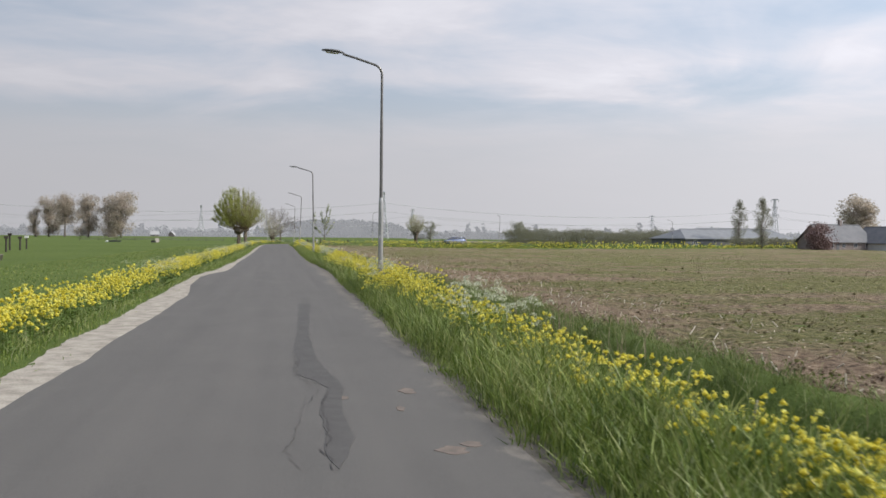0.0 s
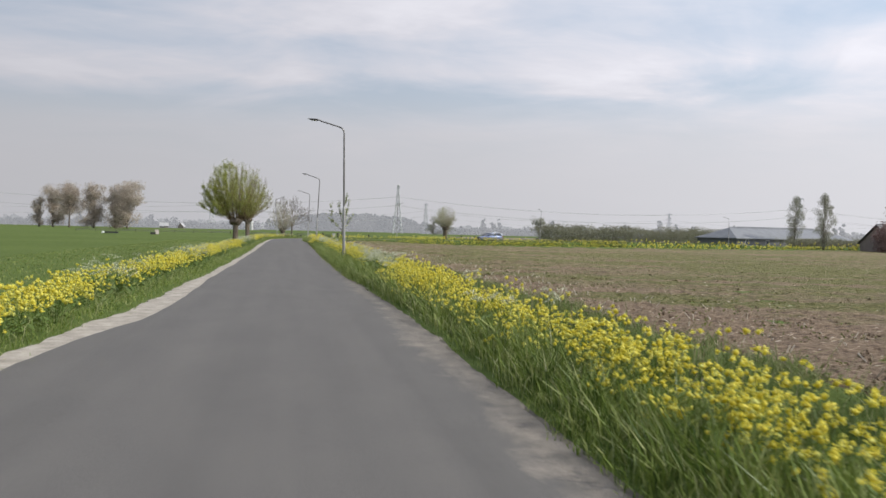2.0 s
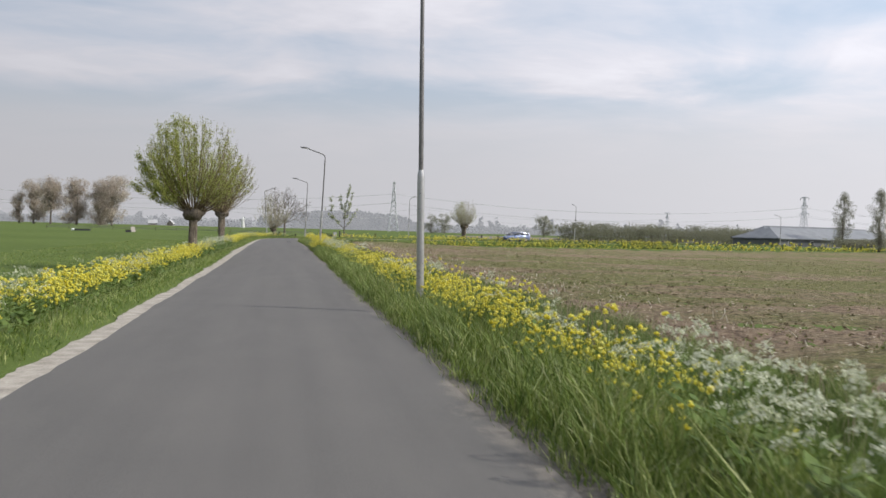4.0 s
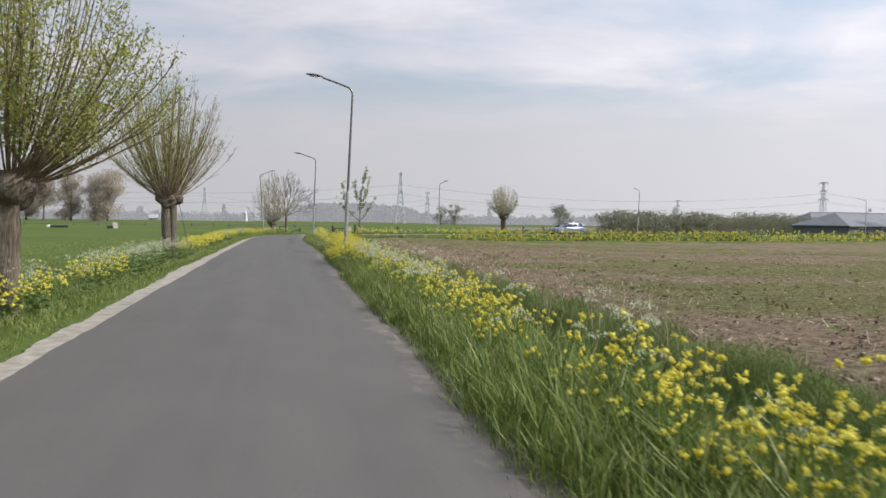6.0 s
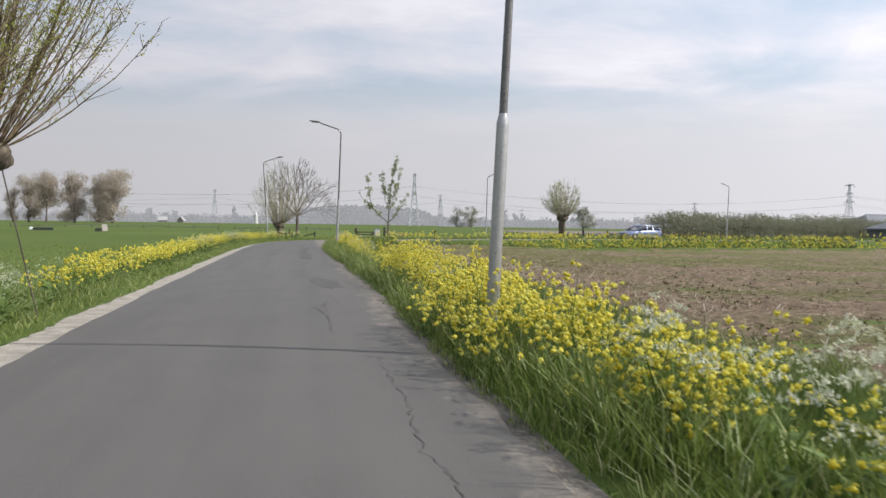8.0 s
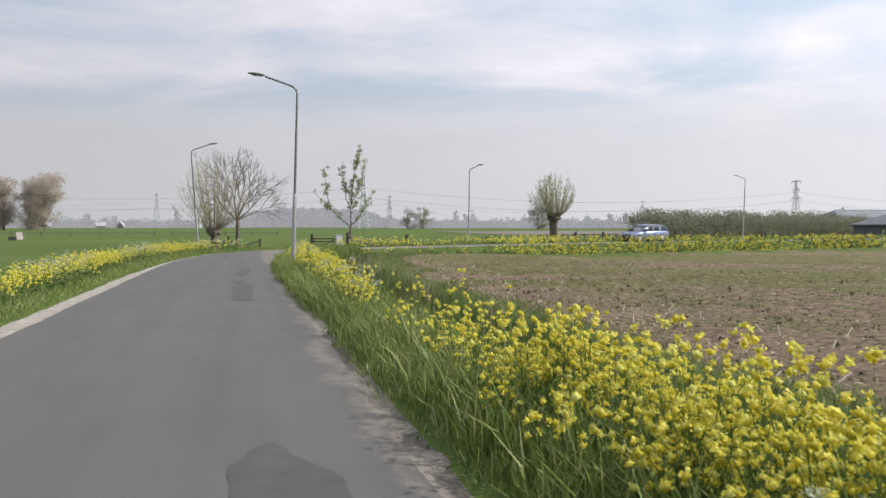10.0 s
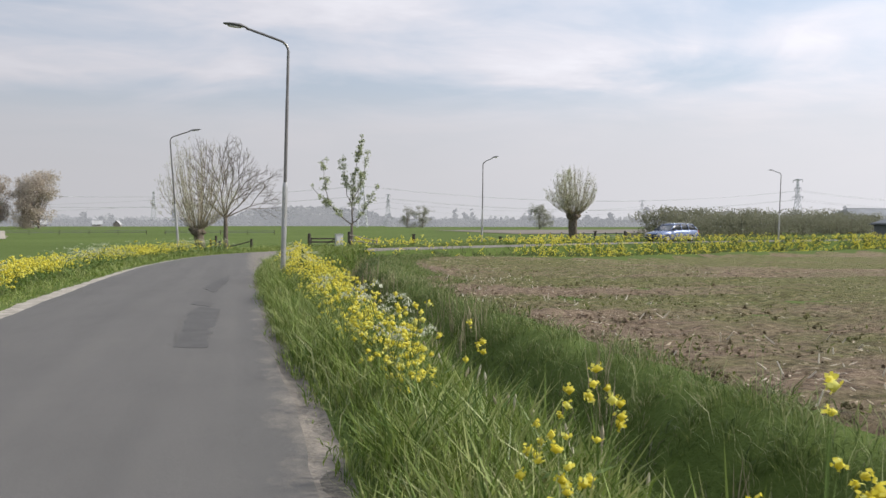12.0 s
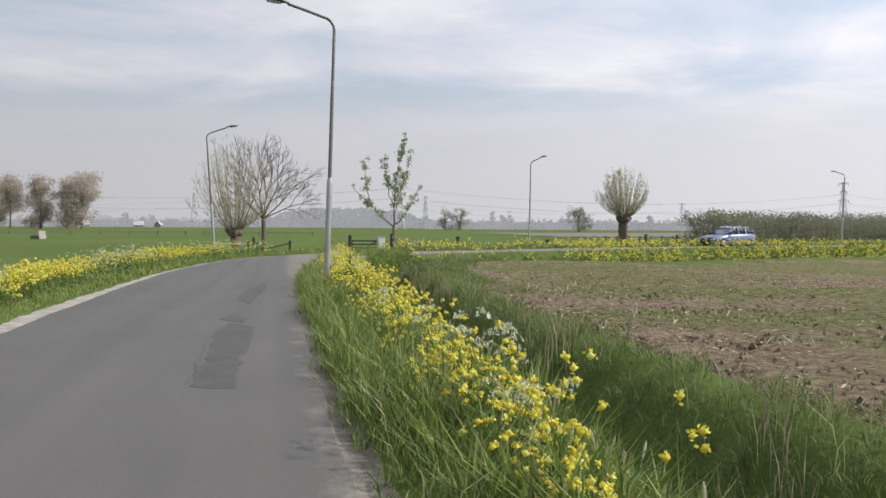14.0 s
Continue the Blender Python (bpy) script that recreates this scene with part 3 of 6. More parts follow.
LAMPS = [(2.56, 19.45, 180, 0.0), (2.33, 55.8, 180, -1.0), (2.26, 93.3, 180, 2.2), (2.24, 126.6, 180, 1.6), (-1.75, 150.5, 4, -3.8), (17.85, 164.9, -62, 0.6), (43.9, 168.5, 96, 2.0), (92.0, 190.6, 120, 0.0)]
first = street_lamp()
for i, (x, y, turn, lean) in enumerate(LAMPS):
    z = float(ground_z([x], [y])[0])
    m = Matrix.Translation((x, y, z + {4: 0.42, 5: 0.34, 6: -0.05}.get(i, -0.01))) @ Matrix.Rotation(radians(lean), 4, "Y") @ Matrix.Rotation(radians(turn), 4, "Z")
    if i == 0:
        first.matrix_basis = m
        lamp = first
    else:
        lamp = copy_thing(first, m)
note = Shape()
note.tube([(0, 0, 0), (0, -0.002, 0)], 0.034, 18)
plate = note.thing("pole_sticker", mottled("white_sticker", (0.4, 0.41, 0.4), (0.5, 0.5, 0.49), 20, 90, 0.5, 0, 0.1, 0.001), first, False, "small round white sticker on the pole")
plate.location = (0.02, 0.0645, 1.36)

# ---- trees ----
def unit(v):
    return v / (np.linalg.norm(v, axis=-1, keepdims=True) + 1e-9)


def leaves_on(sh, pts, size, r, spread=0.06, droop=0.2, narrow=0.28):
    """Small leaves round the given points."""
    n = len(pts)
    d = unit(r.normal(0, 1, (n, 3)) + [0, 0, -droop])
    side = unit(np.cross(d, r.normal(0, 1, (n, 3))))
    L = size * r.uniform(0.6, 1.3, (n, 1))
    sh.kites(pts + r.normal(0, spread, (n, 3)), d * L, side * L * narrow)


def gnarly(sh, base, top, r0, r1, r, sides=14, rings=12):
    """An uneven trunk from base to top."""
    base, top = np.asarray(base, float), np.asarray(top, float)
    k = np.linspace(0, 1, rings)
    a = np.arange(sides) * 2 * np.pi / sides
    ph = r.uniform(0, 6, 4)
    rad = r0 + (r1 - r0) * k + r0 * 0.35 * np.exp(-k * 9)
    lump = 1 + 0.10 * np.sin(3 * a[None] + ph[0] + 2 * k[:, None]) + 0.07 * np.sin(5 * a[None] + ph[1] - 5 * k[:, None]) + r.normal(0, 0.025, (rings, sides))
    c = base + (top - base) * k[:, None] + np.stack([0.05 * np.sin(k * 4 + ph[2]), 0.05 * np.sin(k * 3 + ph[3]), 0 * k], 1) * r0 * 3
    v = np.stack([c[:, None, 0] + rad[:, None] * lump * np.cos(a), c[:, None, 1] + rad[:, None] * lump * np.sin(a), np.broadcast_to(c[:, None, 2], lump.shape)], -1)
    i, j = np.meshgrid(np.arange(rings - 1), np.arange(sides), indexing="ij")
    q = np.stack([i * sides + j, i * sides + (j + 1) % sides, (i + 1) * sides + (j + 1) % sides, (i + 1) * sides + j], -1)
    sh.put(np.concatenate([v.reshape(-1, 3), [c[-1] + (0, 0, r1 * 0.3)]]), q, [(rings * sides, (rings - 1) * sides + j, (rings - 1) * sides + (j + 1) % sides) for j in range(sides)])
    return c[-1]


def knob(sh, c, rad, r):
    """The swollen, knotty head of a pollard as one lumpy mass."""
    lat, lon = 14, 22
    th, ph = np.meshgrid(np.linspace(0.02, np.pi - 0.02, lat), np.arange(lon) * 2 * np.pi / lon, indexing="ij")
    d = np.stack([np.sin(th) * np.cos(ph), np.sin(th) * np.sin(ph), np.cos(th)], -1)
    swell = np.zeros(th.shape)
    for b in unit(r.normal(0, 1, (16, 3)) * [1, 1, 0.6]):
        swell = np.maximum(swell, np.exp(-(1 - (d * b).sum(-1)) * 9) * r.uniform(0.3, 0.6))
    rr = rad * (0.72 + swell + r.normal(0, 0.03, th.shape))
    v = (d * rr[..., None] * [1, 1, 0.8]).reshape(-1, 3) + np.asarray(c)
    i, j = np.meshgrid(np.arange(lat - 1), np.arange(lon), indexing="ij")
    sh.put(v, np.stack([i * lon + j, (i + 1) * lon + j, (i + 1) * lon + (j + 1) % lon, i * lon + (j + 1) % lon], -1))


def pollard_willow(x, y, height, radius, head, trunk_r, seed, rods=110, leaves=9000, leaf=0.075, leaf_mat=None, lean=(0.0, 0.0), prop=False, label="", round_off=0.45, arch=1.28, rod_mat=None):
    r = np.random.default_rng(seed)
    z = float(ground_z([x], [y])[0])
    tree = stand("pollard_willow", x, y, z)
    t = Shape()
    top = gnarly(t, (0, 0, -0.15), (lean[0], lean[1], head), trunk_r, trunk_r * 0.92, r)
    t.thing("trunk", BARK, tree, True)
    k = Shape()
    knob(k, top, trunk_r * (2.4 if trunk_r < 0.2 else 1.55), r)
    k.thing("pollard_head", BARK, tree, True, "swollen knotty pollard head")
    twig, weight, fine = [], [], Shape()
    k = np.linspace(0, 1, 9)[:, None]
    for i in range(rods):
        az = r.uniform(0, 2 * np.pi)
        f = r.uniform(0, 1) ** 0.6
        rod = Shape()
        out = radius * f * r.uniform(0.85, 1.08)
        h = (height - head) * (1.0 - round_off * f ** 2.6) * r.uniform(0.80, 1.04)
        st = top + np.array([np.cos(az), np.sin(az), 0.2]) * trunk_r * r.uniform(0.4, 1.4)
        bow = np.array([np.cos(az), np.sin(az)]) * out
        side = np.array([-np.sin(az), np.cos(az)]) * r.normal(0, 0.22)
        p = st + np.concatenate([bow * (1 - (1 - k) ** arch) + side * k ** 2, h * k ** (1 + 0.10 * f)], 1) + np.cumsum(r.normal(0, 0.016, (9, 3)), 0)
        green = math.exp(r.normal(0, 0.55)) * (1 - 0.55 * math.cos(az))
        r0 = r.uniform(0.008, 0.014) if r.uniform() < 0.55 else r.uniform(0.015, 0.026)
        rod.tube(p, r0 * (1 - 0.82 * k[:, 0]), 4, False)
        for _ in range(r.integers(6, 11)):
            a = r.uniform(0.2, 0.97)
            q0 = np.array([np.interp(a * 8, np.arange(9), p[:, c]) for c in range(3)])
            d = unit(np.array([np.cos(az + r.normal(0, 1.1)), np.sin(az + r.normal(0, 1.1)), 1.1 + r.normal(0, 0.4)]))
            L = r.uniform(0.25, 0.7) * (1.2 - a * 0.6)
            q = np.stack([q0, q0 + d * L * 0.5 + r.normal(0, 0.03, 3), q0 + d * L])
            fine.tube(q, [0.006, 0.0045, 0.002], 3, False)
            twig.append(q)
            weight += [green] * 2
        twig.append(p[2:])
        weight += [green * 1.6] * 6
        rod.thing("rod", rod_mat or ROD_BARK, tree)
    tagged(fine.thing("twig_growth", rod_mat or ROD_BARK, tree, False, "thin brown side twigs"), kind="stuff")
    segs = np.concatenate([np.stack([q[:-1], q[1:]], 1) for q in twig])
    weight = np.array(weight) / np.sum(weight)
    pick = r.choice(len(segs), leaves, p=weight)
    w = r.uniform(0, 1, (leaves, 1))
    pts = segs[pick, 0] * (1 - w) + segs[pick, 1] * w
    cr = Shape()
    leaves_on(cr, pts, leaf, r, 0.05, 0.0, 0.26)
    cr.thing("crown", leaf_mat or WILLOW_LEAF, tree, False, "thin fresh spring leaves")
    if prop:
        Shape().tube([(0.62, 0.35, -0.1), (0.22, 0.05, head - 0.1)], [0.013, 0.009], 6).thing("leaning_prop", GREY_BARK, tree, False, "thin leaning support stake")
    return tagged(tree, label or "pollard willow with rough trunk and thin fresh rods", "tree", "pollard willows")


def branching(sh, p, d, L, rad, depth, r, ends, bend=0.35, up=0.25, kids=(2, 4), shrink=0.68):
    n = 5
    pts = [np.asarray(p, float)]
    d = unit(np.asarray(d, float))
    for _ in range(n - 1):
        d = unit(d + r.normal(0, bend * 0.35, 3) + [0, 0, up * 0.12])
        pts.append(pts[-1] + d * L / (n - 1))
    pts = np.array(pts)
    sh.tube(pts, np.linspace(rad, rad * 0.6, n), 6 if depth > 1 else 4, False)
    if depth == 0:
        ends.append(pts)
        return
    if depth <= 2:
        ends.append(pts[2:])
    for i in range(r.integers(*kids)):
        az = r.uniform(0, 2 * np.pi)
        side = unit(np.cross(d, [np.cos(az), np.sin(az), 0.3]))
        a = r.uniform(0.45, 1.0)
        branching(sh, pts[min(n - 1, int(a * (n - 1) + 0.5))], unit(d + side * r.uniform(0.45, 0.95)), L * shrink * r.uniform(0.75, 1.15), rad * 0.58, depth - 1, r, ends, bend, up, kids, shrink)
    branching(sh, pts[-1], d, L * shrink, rad * 0.62, depth - 1, r, ends, bend, up, kids, shrink)


def bare_tree(x, y, seed):
    r = np.random.default_rng(seed)
    tree = stand("bare_tree", x, y, float(ground_z([x], [y])[0]))
    t, b, ends = Shape(), Shape(), []
    top = gnarly(t, (0, 0, -0.15), (-0.05, 0, 2.3), 0.15, 0.11, r, 10, 8)
    t.thing("trunk", GREY_BARK, tree, True)
    for az, el, L in ((0.0, 0.75, 2.0), (1.0, 1.1, 2.0), (2.1, 0.95, 1.9), (3.2, 0.8, 1.8), (4.2, 1.1, 2.0), (5.2, 0.85, 1.9), (0.3, 0.42, 1.7), (2.9, 0.5, 1.4), (1.5, 1.45, 2.2), (5.9, 1.25, 2.2)):
        branching(b, top, (math.cos(az) * math.cos(el), math.sin(az) * math.cos(el), math.sin(el)), L, 0.042, 4, r, ends, 0.28, 0.22, (2, 4), 0.62)
    b.thing("branchwork", GREY_BARK, tree, False, "fine bare spreading branchwork")
    pts = np.concatenate(ends)
    pts = pts[r.integers(0, len(pts), 900)]
    c = Shape()
    leaves_on(c, pts, 0.05, r, 0.05)
    c.thing("buds", PALE_LEAF, tree, False, "sparse opening buds")
    return tagged(tree, "almost bare spreading tree with dark slender trunk", "tree")


def young_tree(x, y, seed):
    r = np.random.default_rng(seed)
    tree = stand("young_tree", x, y, float(ground_z([x], [y])[0]))
    t, b = Shape(), Shape()
    gnarly(t, (0, 0, -0.15), (0.02, 0, 2.0), 0.10, 0.075, r, 10, 8)
    t.thing("trunk", GREY_BARK, tree, True)
    limbs = [((0.02, 0, 1.9), (-0.05, 0.1, 4.2), (0.68, 0.0, 7.9), 0.05, 46), ((0.0, 0, 1.9), (-1.2, 0.2, 2.9), (-2.75, 0.1, 4.5), 0.045, 22), ((-1.5, 0.1, 3.4), (-2.0, -0.1, 4.6), (-1.95, 0.0, 6.4), 0.03, 16),
             ((0.05, 0, 2.0), (1.0, -0.2, 2.7), (1.75, 0.1, 4.6), 0.04, 16), ((-0.02, 0, 3.2), (-0.6, 0.3, 4.8), (-0.55, 0.2, 6.8), 0.032, 18), ((0.1, 0, 3.6), (0.75, -0.3, 4.8), (1.15, -0.2, 6.9), 0.03, 18), ((0.0, 0, 2.6), (0.5, 0.3, 3.8), (0.75, 0.3, 5.4), 0.028, 14)]
    c = Shape()
    for p0, p1, p2, rad, clumps in limbs:
        p0, p1, p2 = (np.array(p) for p in (p0, p1, p2))
        k = np.linspace(0, 1, 9)[:, None]
        p = (1 - k) ** 2 * p0 + 2 * k * (1 - k) * p1 + k ** 2 * p2 + r.normal(0, 0.03, (9, 3))
        b.tube(p, np.linspace(rad, 0.008, 9), 6, False)
        for _ in range(clumps):
            a = r.uniform(0.28, 1.0)
            q = np.array([np.interp(a * 8, np.arange(9), p[:, i]) for i in range(3)])
            d = unit(r.normal(0, 1, 3) + [0, 0, 1.0])
            L = r.uniform(0.05, 0.28)
            b.tube([q, q + d * L], [0.008, 0.003], 3, False)
            leaves_on(c, np.repeat((q + d * L)[None], 34, 0), 0.10, r, 0.075, 0.1, 0.4)
    b.thing("branchwork", GREY_BARK, tree, False, "few long upswept limbs")
    c.thing("leaf_clumps", BLOSSOM_LEAF, tree, False, "clumps of dark and pale young leaves")
    return tagged(tree, "young tree with few upswept limbs and leaf clumps", "tree")


def far_tree(x, y, height, width, seed, leaf_mat, clumps=60, per=70, trunk=0.3, name="tree", label="", slim=1.0, low=0.18, density=1.0):
    """A tree seen from far: trunk, forking limbs, and a crown of leaf clumps with gaps."""
    r = np.random.default_rng(seed)
    z = float(ground_z([x], [y])[0])
    tree = stand(name, x, y, z)
    t, b, c = Shape(), Shape(), Shape()
    gnarly(t, (0, 0, -0.3), (r.normal(0, 0.02) * height, 0, height * 0.55), trunk, trunk * 0.5, r, 8, 7)
    t.thing("trunk", GREY_BARK, tree, True)
    lobes = [(low + (0.90 - low) * (j + 0.5) / 7, r.normal(0, 0.19, 2) * width * (1 - 0.35 * j / 7), r.uniform(0.26, 0.38) * width) for j in range(7)]
    for i in range(clumps):
        k = (i + r.uniform(0, 1)) / clumps
        h = height * (low + (0.97 - low) * k)
        prof = math.sin(math.pi * min(1, (0.12 + 0.88 * k) ** 0.8)) ** 0.6 if slim > 0.9 else (0.55 + 0.6 * math.sin(math.pi * k)) * (1 - k ** 6)
        az = r.uniform(0, 2 * np.pi)
        rad = width * 0.5 * prof * r.uniform(0.25, 1.0)
        p = np.array([rad * math.cos(az), rad * math.sin(az), h])
        if slim > 0.9:
            k, mid, wide = lobes[r.integers(0, 7)]
            d = unit(r.normal(0, 1, 3)) * r.uniform(0.2, 1.0) ** 0.5
            p = np.array([mid[0] + d[0] * wide, mid[1] + d[1] * wide, min(height * 0.97, height * k + d[2] * height * 0.13)])
            h, rad = p[2], math.hypot(p[0], p[1])
        q = np.array([0, 0, max(height * low * 0.9, h - rad * 1.1 - 0.1 * height)])
        b.tube([q, (p + q) / 2 + r.normal(0, 0.02 * height, 3), p], [trunk * 0.22, trunk * 0.13, trunk * 0.05], 4, False)
        size = width * (0.095 if slim > 0.9 else 0.12) * r.uniform(0.6, 1.4)
        ball = r.normal(0, 1, (int(per * density), 3))
        ball /= np.maximum(1.0, np.linalg.norm(ball, axis=1, keepdims=True) / 1.45)
        pts = p + ball * [size, size, size * 0.9]
        leaves_on(c, pts, width * 0.031, r, 0.0, 0.2, 0.5)
    b.thing("branchwork", HAZED_BARK, tree)
    c.thing("crown", leaf_mat, tree)
    return tagged(tree, label, "tree")


pollard_willow(-3.5, 78.3, 6.1, 2.3, 1.85, 0.18, 11, 130, 44000, 0.060, label="pollard willow in fresh yellow-green leaf beside the verge", round_off=0.70, arch=1.42)
pollard_willow(-3.55, 95.35, 6.7, 2.3, 2.1, 0.14, 12, 80, 16000, 0.042, label="slender pollard willow with fresh rods, one of two", round_off=0.56)
pollard_willow(-3.56, 96.95, 6.6, 2.3, 2.15, 0.14, 13, 80, 12000, 0.042, prop=True, label="slender pollard willow with a leaning support stake", round_off=0.56)
pollard_willow(-0.7, 154.4, 6.6, 2.2, 1.55, 0.27, 14, 110, 4200, 0.07, PALE_LEAF, (-0.38, 0.0), label="squat pollard willow with a leaning thick trunk", round_off=0.7, arch=1.6, rod_mat=PALE_ROD)
pollard_willow(27.4, 171.6, 6.5, 1.9, 2.5, 0.36, 15, 140, 9000, 0.085, PALE_LEAF, label="stout pollard willow with pale silvery rods", round_off=0.62, arch=1.55, rod_mat=PALE_ROD)
bare_tree(0.4, 158.3, 21)
young_tree(8.7, 165.6, 22)
GROUP = [(-152, 590, 20, 9, 0.1), (-144, 590, 26, 15, 0.12), (-131, 575, 27, 17, 0.36), (-118, 580, 28, 17, 0.10), (-107, 585, 28, 14, 0.10), (-98, 578, 30, 21, 0.07)]
for i, (x, y, h, w, low) in enumerate(GROUP):
    tagged(far_tree(x, y, h, w, 40 + i, HAZED_RUSTY_LEAF, 150, 64, 0.5, "tall_tree", "tall distant tree in rusty brown new leaf", low=low), group="row of tall trees behind the meadow")
for i, (x, y, h, w) in enumerate([(126.5, 221, 13.0, 4.2), (124.5, 206, 13.2, 4.6)]):
    tagged(far_tree(x, y, h, w, 60 + i, HAZED_FAR_LEAF, 90, 120, 0.2, "poplar", "slim upright poplar near the farm", 0.5, 0.06), group="poplars by the farm")
far_tree(222, 300, 20, 16, 71, HAZED_RUSTY_LEAF, 120, 110, 0.5, "large_tree", "large rusty brown tree behind the farmhouse")
far_tree(139, 202, 7.0, 8.5, 72, HAZED_RED_LEAF, 90, 80, 0.25, "copper_beech", "round dark red copper beech beside the farmhouse", low=0.05)
far_tree(147, 520, 13, 12, 73, HAZED_FAR_LEAF, 70, 60, 0.3, "tree", "lone grey round-crowned tree in the distance", low=0.1)
far_tree(112, 640, 15, 12, 74, HAZED_FAR_LEAF, 60, 60, 0.25, "tree", "dark green roadside tree in the distance", low=0.06)
far_tree(103, 645, 14, 10, 75, HAZED_FAR_LEAF, 60, 60, 0.25, "tree", "pale roadside tree in the distance", low=0.06)

# ---- verges: grass, reeds and flowers ----
def scatter(n, s0, s1, u0, u1, r):
    s, u = r.uniform(s0, s1, n), r.uniform(u0, u1, n)
    x, y = along(s, u)
    return s, u, np.stack([x, y, ground_z(x, y, s, u)], 1)


def tufts(n, s0, s1, u0, u1, r, per=13, spread=0.07):
    """Blades in tufts: their places, the way each one leans, and how tall its tuft is."""
    m = n // per
    cs, cu, size = r.uniform(s0, s1, m), r.uniform(u0, u1, m), r.uniform(0.55, 1.2, m) ** 1.2
    k = r.integers(0, m, n)
    d = r.normal(0, spread, (n, 2)) * (0.6 + 0.5 * size[k, None])
    s, u = cs[k] + d[:, 0], np.clip(cu[k] + d[:, 1], u0 - 0.1, u1 + 0.1)
    x, y = along(s, u)
    drift = r.uniform(0, 2 * np.pi, m)
    az = np.arctan2(d[:, 0] + 0.03 * np.sin(drift[k]), d[:, 1] + 0.03 * np.cos(drift[k])) + r.normal(0, 0.5, n)
    return s, u, np.stack([x, y, ground_z(x, y, s, u)], 1), az, size[k]


def blades(name, pieces, material, label, category="grass"):
    sh = Shape()
    for pts, h, w, tilt, r, *way in pieces:
        n = len(pts)
        az = way[0] if way else r.uniform(0, 2 * np.pi, n)
        lean = tilt * r.uniform(0.2, 1.0, n) * h
        up = np.stack([np.cos(az) * lean * 0.45, np.sin(az) * lean * 0.45, h], 1)
        droop = np.stack([np.cos(az) * lean * 0.75, np.sin(az) * lean * 0.75, -0.25 * lean], 1)
        f = r.uniform(0, np.pi, n)
        across = np.stack([np.cos(f), np.sin(f), 0 * f], 1) * w[:, None]
        sh.kites(pts - [0, 0, 0.02], up, across, droop, 0.5)
    return tagged(sh.thing(name, material), label, category, kind="stuff")


def tall(n, lo, hi, r):
    return r.uniform(lo, hi, n) * r.uniform(0.7, 1.1, n)


def build_grass():
    r = np.random.default_rng(3)
    out = []
    for n, s0, s1, u0, u1, lo, hi, w in ((156000, -3, 62, 1.62, 3.35, 0.26, 0.58, 0.0043), (172000, 62, 132, 1.62, 3.35, 0.26, 0.58, 0.0043), (26000, 132, 152, 2.0, 4.0, 0.2, 0.5, 0.009)):
        s, u, p, az, size = tufts(n, s0, s1, u0, u1, r)
        gap = u - edge_right(s) - sand_width(s) * 0.75 - 0.10 * wobble(s, u, 0.35, 15)
        edge = np.clip(gap / 0.30, 0.0, 1)
        keep = (gap > -0.06) & (r.uniform(0, 1, n) < 0.38 + 0.62 * edge ** 0.8)
        h = tall(n, lo, hi, r) * (0.45 + 0.55 * edge) * (0.85 + 0.3 * wobble(s, u, 1.3, 4)) * size
        out.append((p[keep], h[keep], w * r.uniform(0.7, 1.6, keep.sum()), 0.62, r, az[keep]))
    for n, s0, s1 in ((26000, -3, 62), (28000, 62, 132)):
        s, u, p, az, size = tufts(n, s0, s1, 2.2, 3.05, r, 13, 0.08)
        out.append((p, tall(n, 0.28, 0.56, r) * size, np.full(n, 0.0068), 0.6, r, az))
    for n, s0, s1 in ((9000, -3, 62), (10000, 62, 134)):
        s, u, p = scatter(n, s0, s1, 1.5, 2.35, r)
        gap = u - edge_right(s)
        keep = (gap > 0.06) & (gap < 0.4) & (wobble(s, u, 0.5, 21) + 0.5 * wobble(s, u, 1.7, 22) + r.normal(0, 0.3, n) > 0.25 - gap)
        p[:, 2] = np.maximum(p[:, 2], 0.0)
        out.append((p[keep], r.uniform(0.03, 0.11, n)[keep], np.full(keep.sum(), 0.006), 1.2, r))
    blades("verge_grass", out, BLADE, "long lush green grass on the road verge")
    out = []
    for n, s0, s1, u0, u1, lo, hi, w in ((36000, -3, 62, 3.3, 5.0, 0.1, 0.3, 0.009), (46000, 62, 134, 3.3, 5.0, 0.1, 0.3, 0.0085), (20000, 134, 190, 3.2, 5.6, 0.12, 0.32, 0.014), (14000, 190, 420, 2.5, 5.6, 0.2, 0.45, 0.045)):
        s, u, p, az, size = tufts(n, s0, s1, u0, u1, r, 16, 0.10)
        hollow = 1 - 0.55 * np.clip(1 - np.abs(u - 4.35) / 0.85, 0, 1) ** 0.5
        out.append((p, tall(n, lo, hi, r) * hollow * (0.9 + 0.4 * wobble(s, u, 0.9, 7)) * size * 1.25, np.full(n, w), 0.9, r, az))
    blades("shade_toned_ditch_grass", out, DITCH_SHADE_BLADE, "rough green grass on the ditch banks")
    out = []
    for n, s0, s1 in ((38000, -3, 62), (46000, 62, 134)):
        s, u, p, az, size = tufts(n, s0, s1, 5.0, 6.15, r, 18, 0.09)
        keep = u < 5.92 + 0.3 * wobble(s, s * 0.3, 0.8, 31) + 0.12 * wobble(s, u, 0.25, 32)
        h = tall(n, 0.12, 0.34, r) * (0.9 + 0.4 * wobble(s, u, 0.9, 7)) * size
        out.append((p[keep], h[keep], np.full(keep.sum(), 0.006), 0.95, r, az[keep]))
    s, u, p = scatter(11000, 127, 154, 5.2, 7.3, r)
    out.append((p, tall(11000, 0.08, 0.24, r), np.full(11000, 0.012), 0.8, r))
    blades("bank_grass", out, BANK_BLADE, "fresh green grass along the field edge")
    out = []
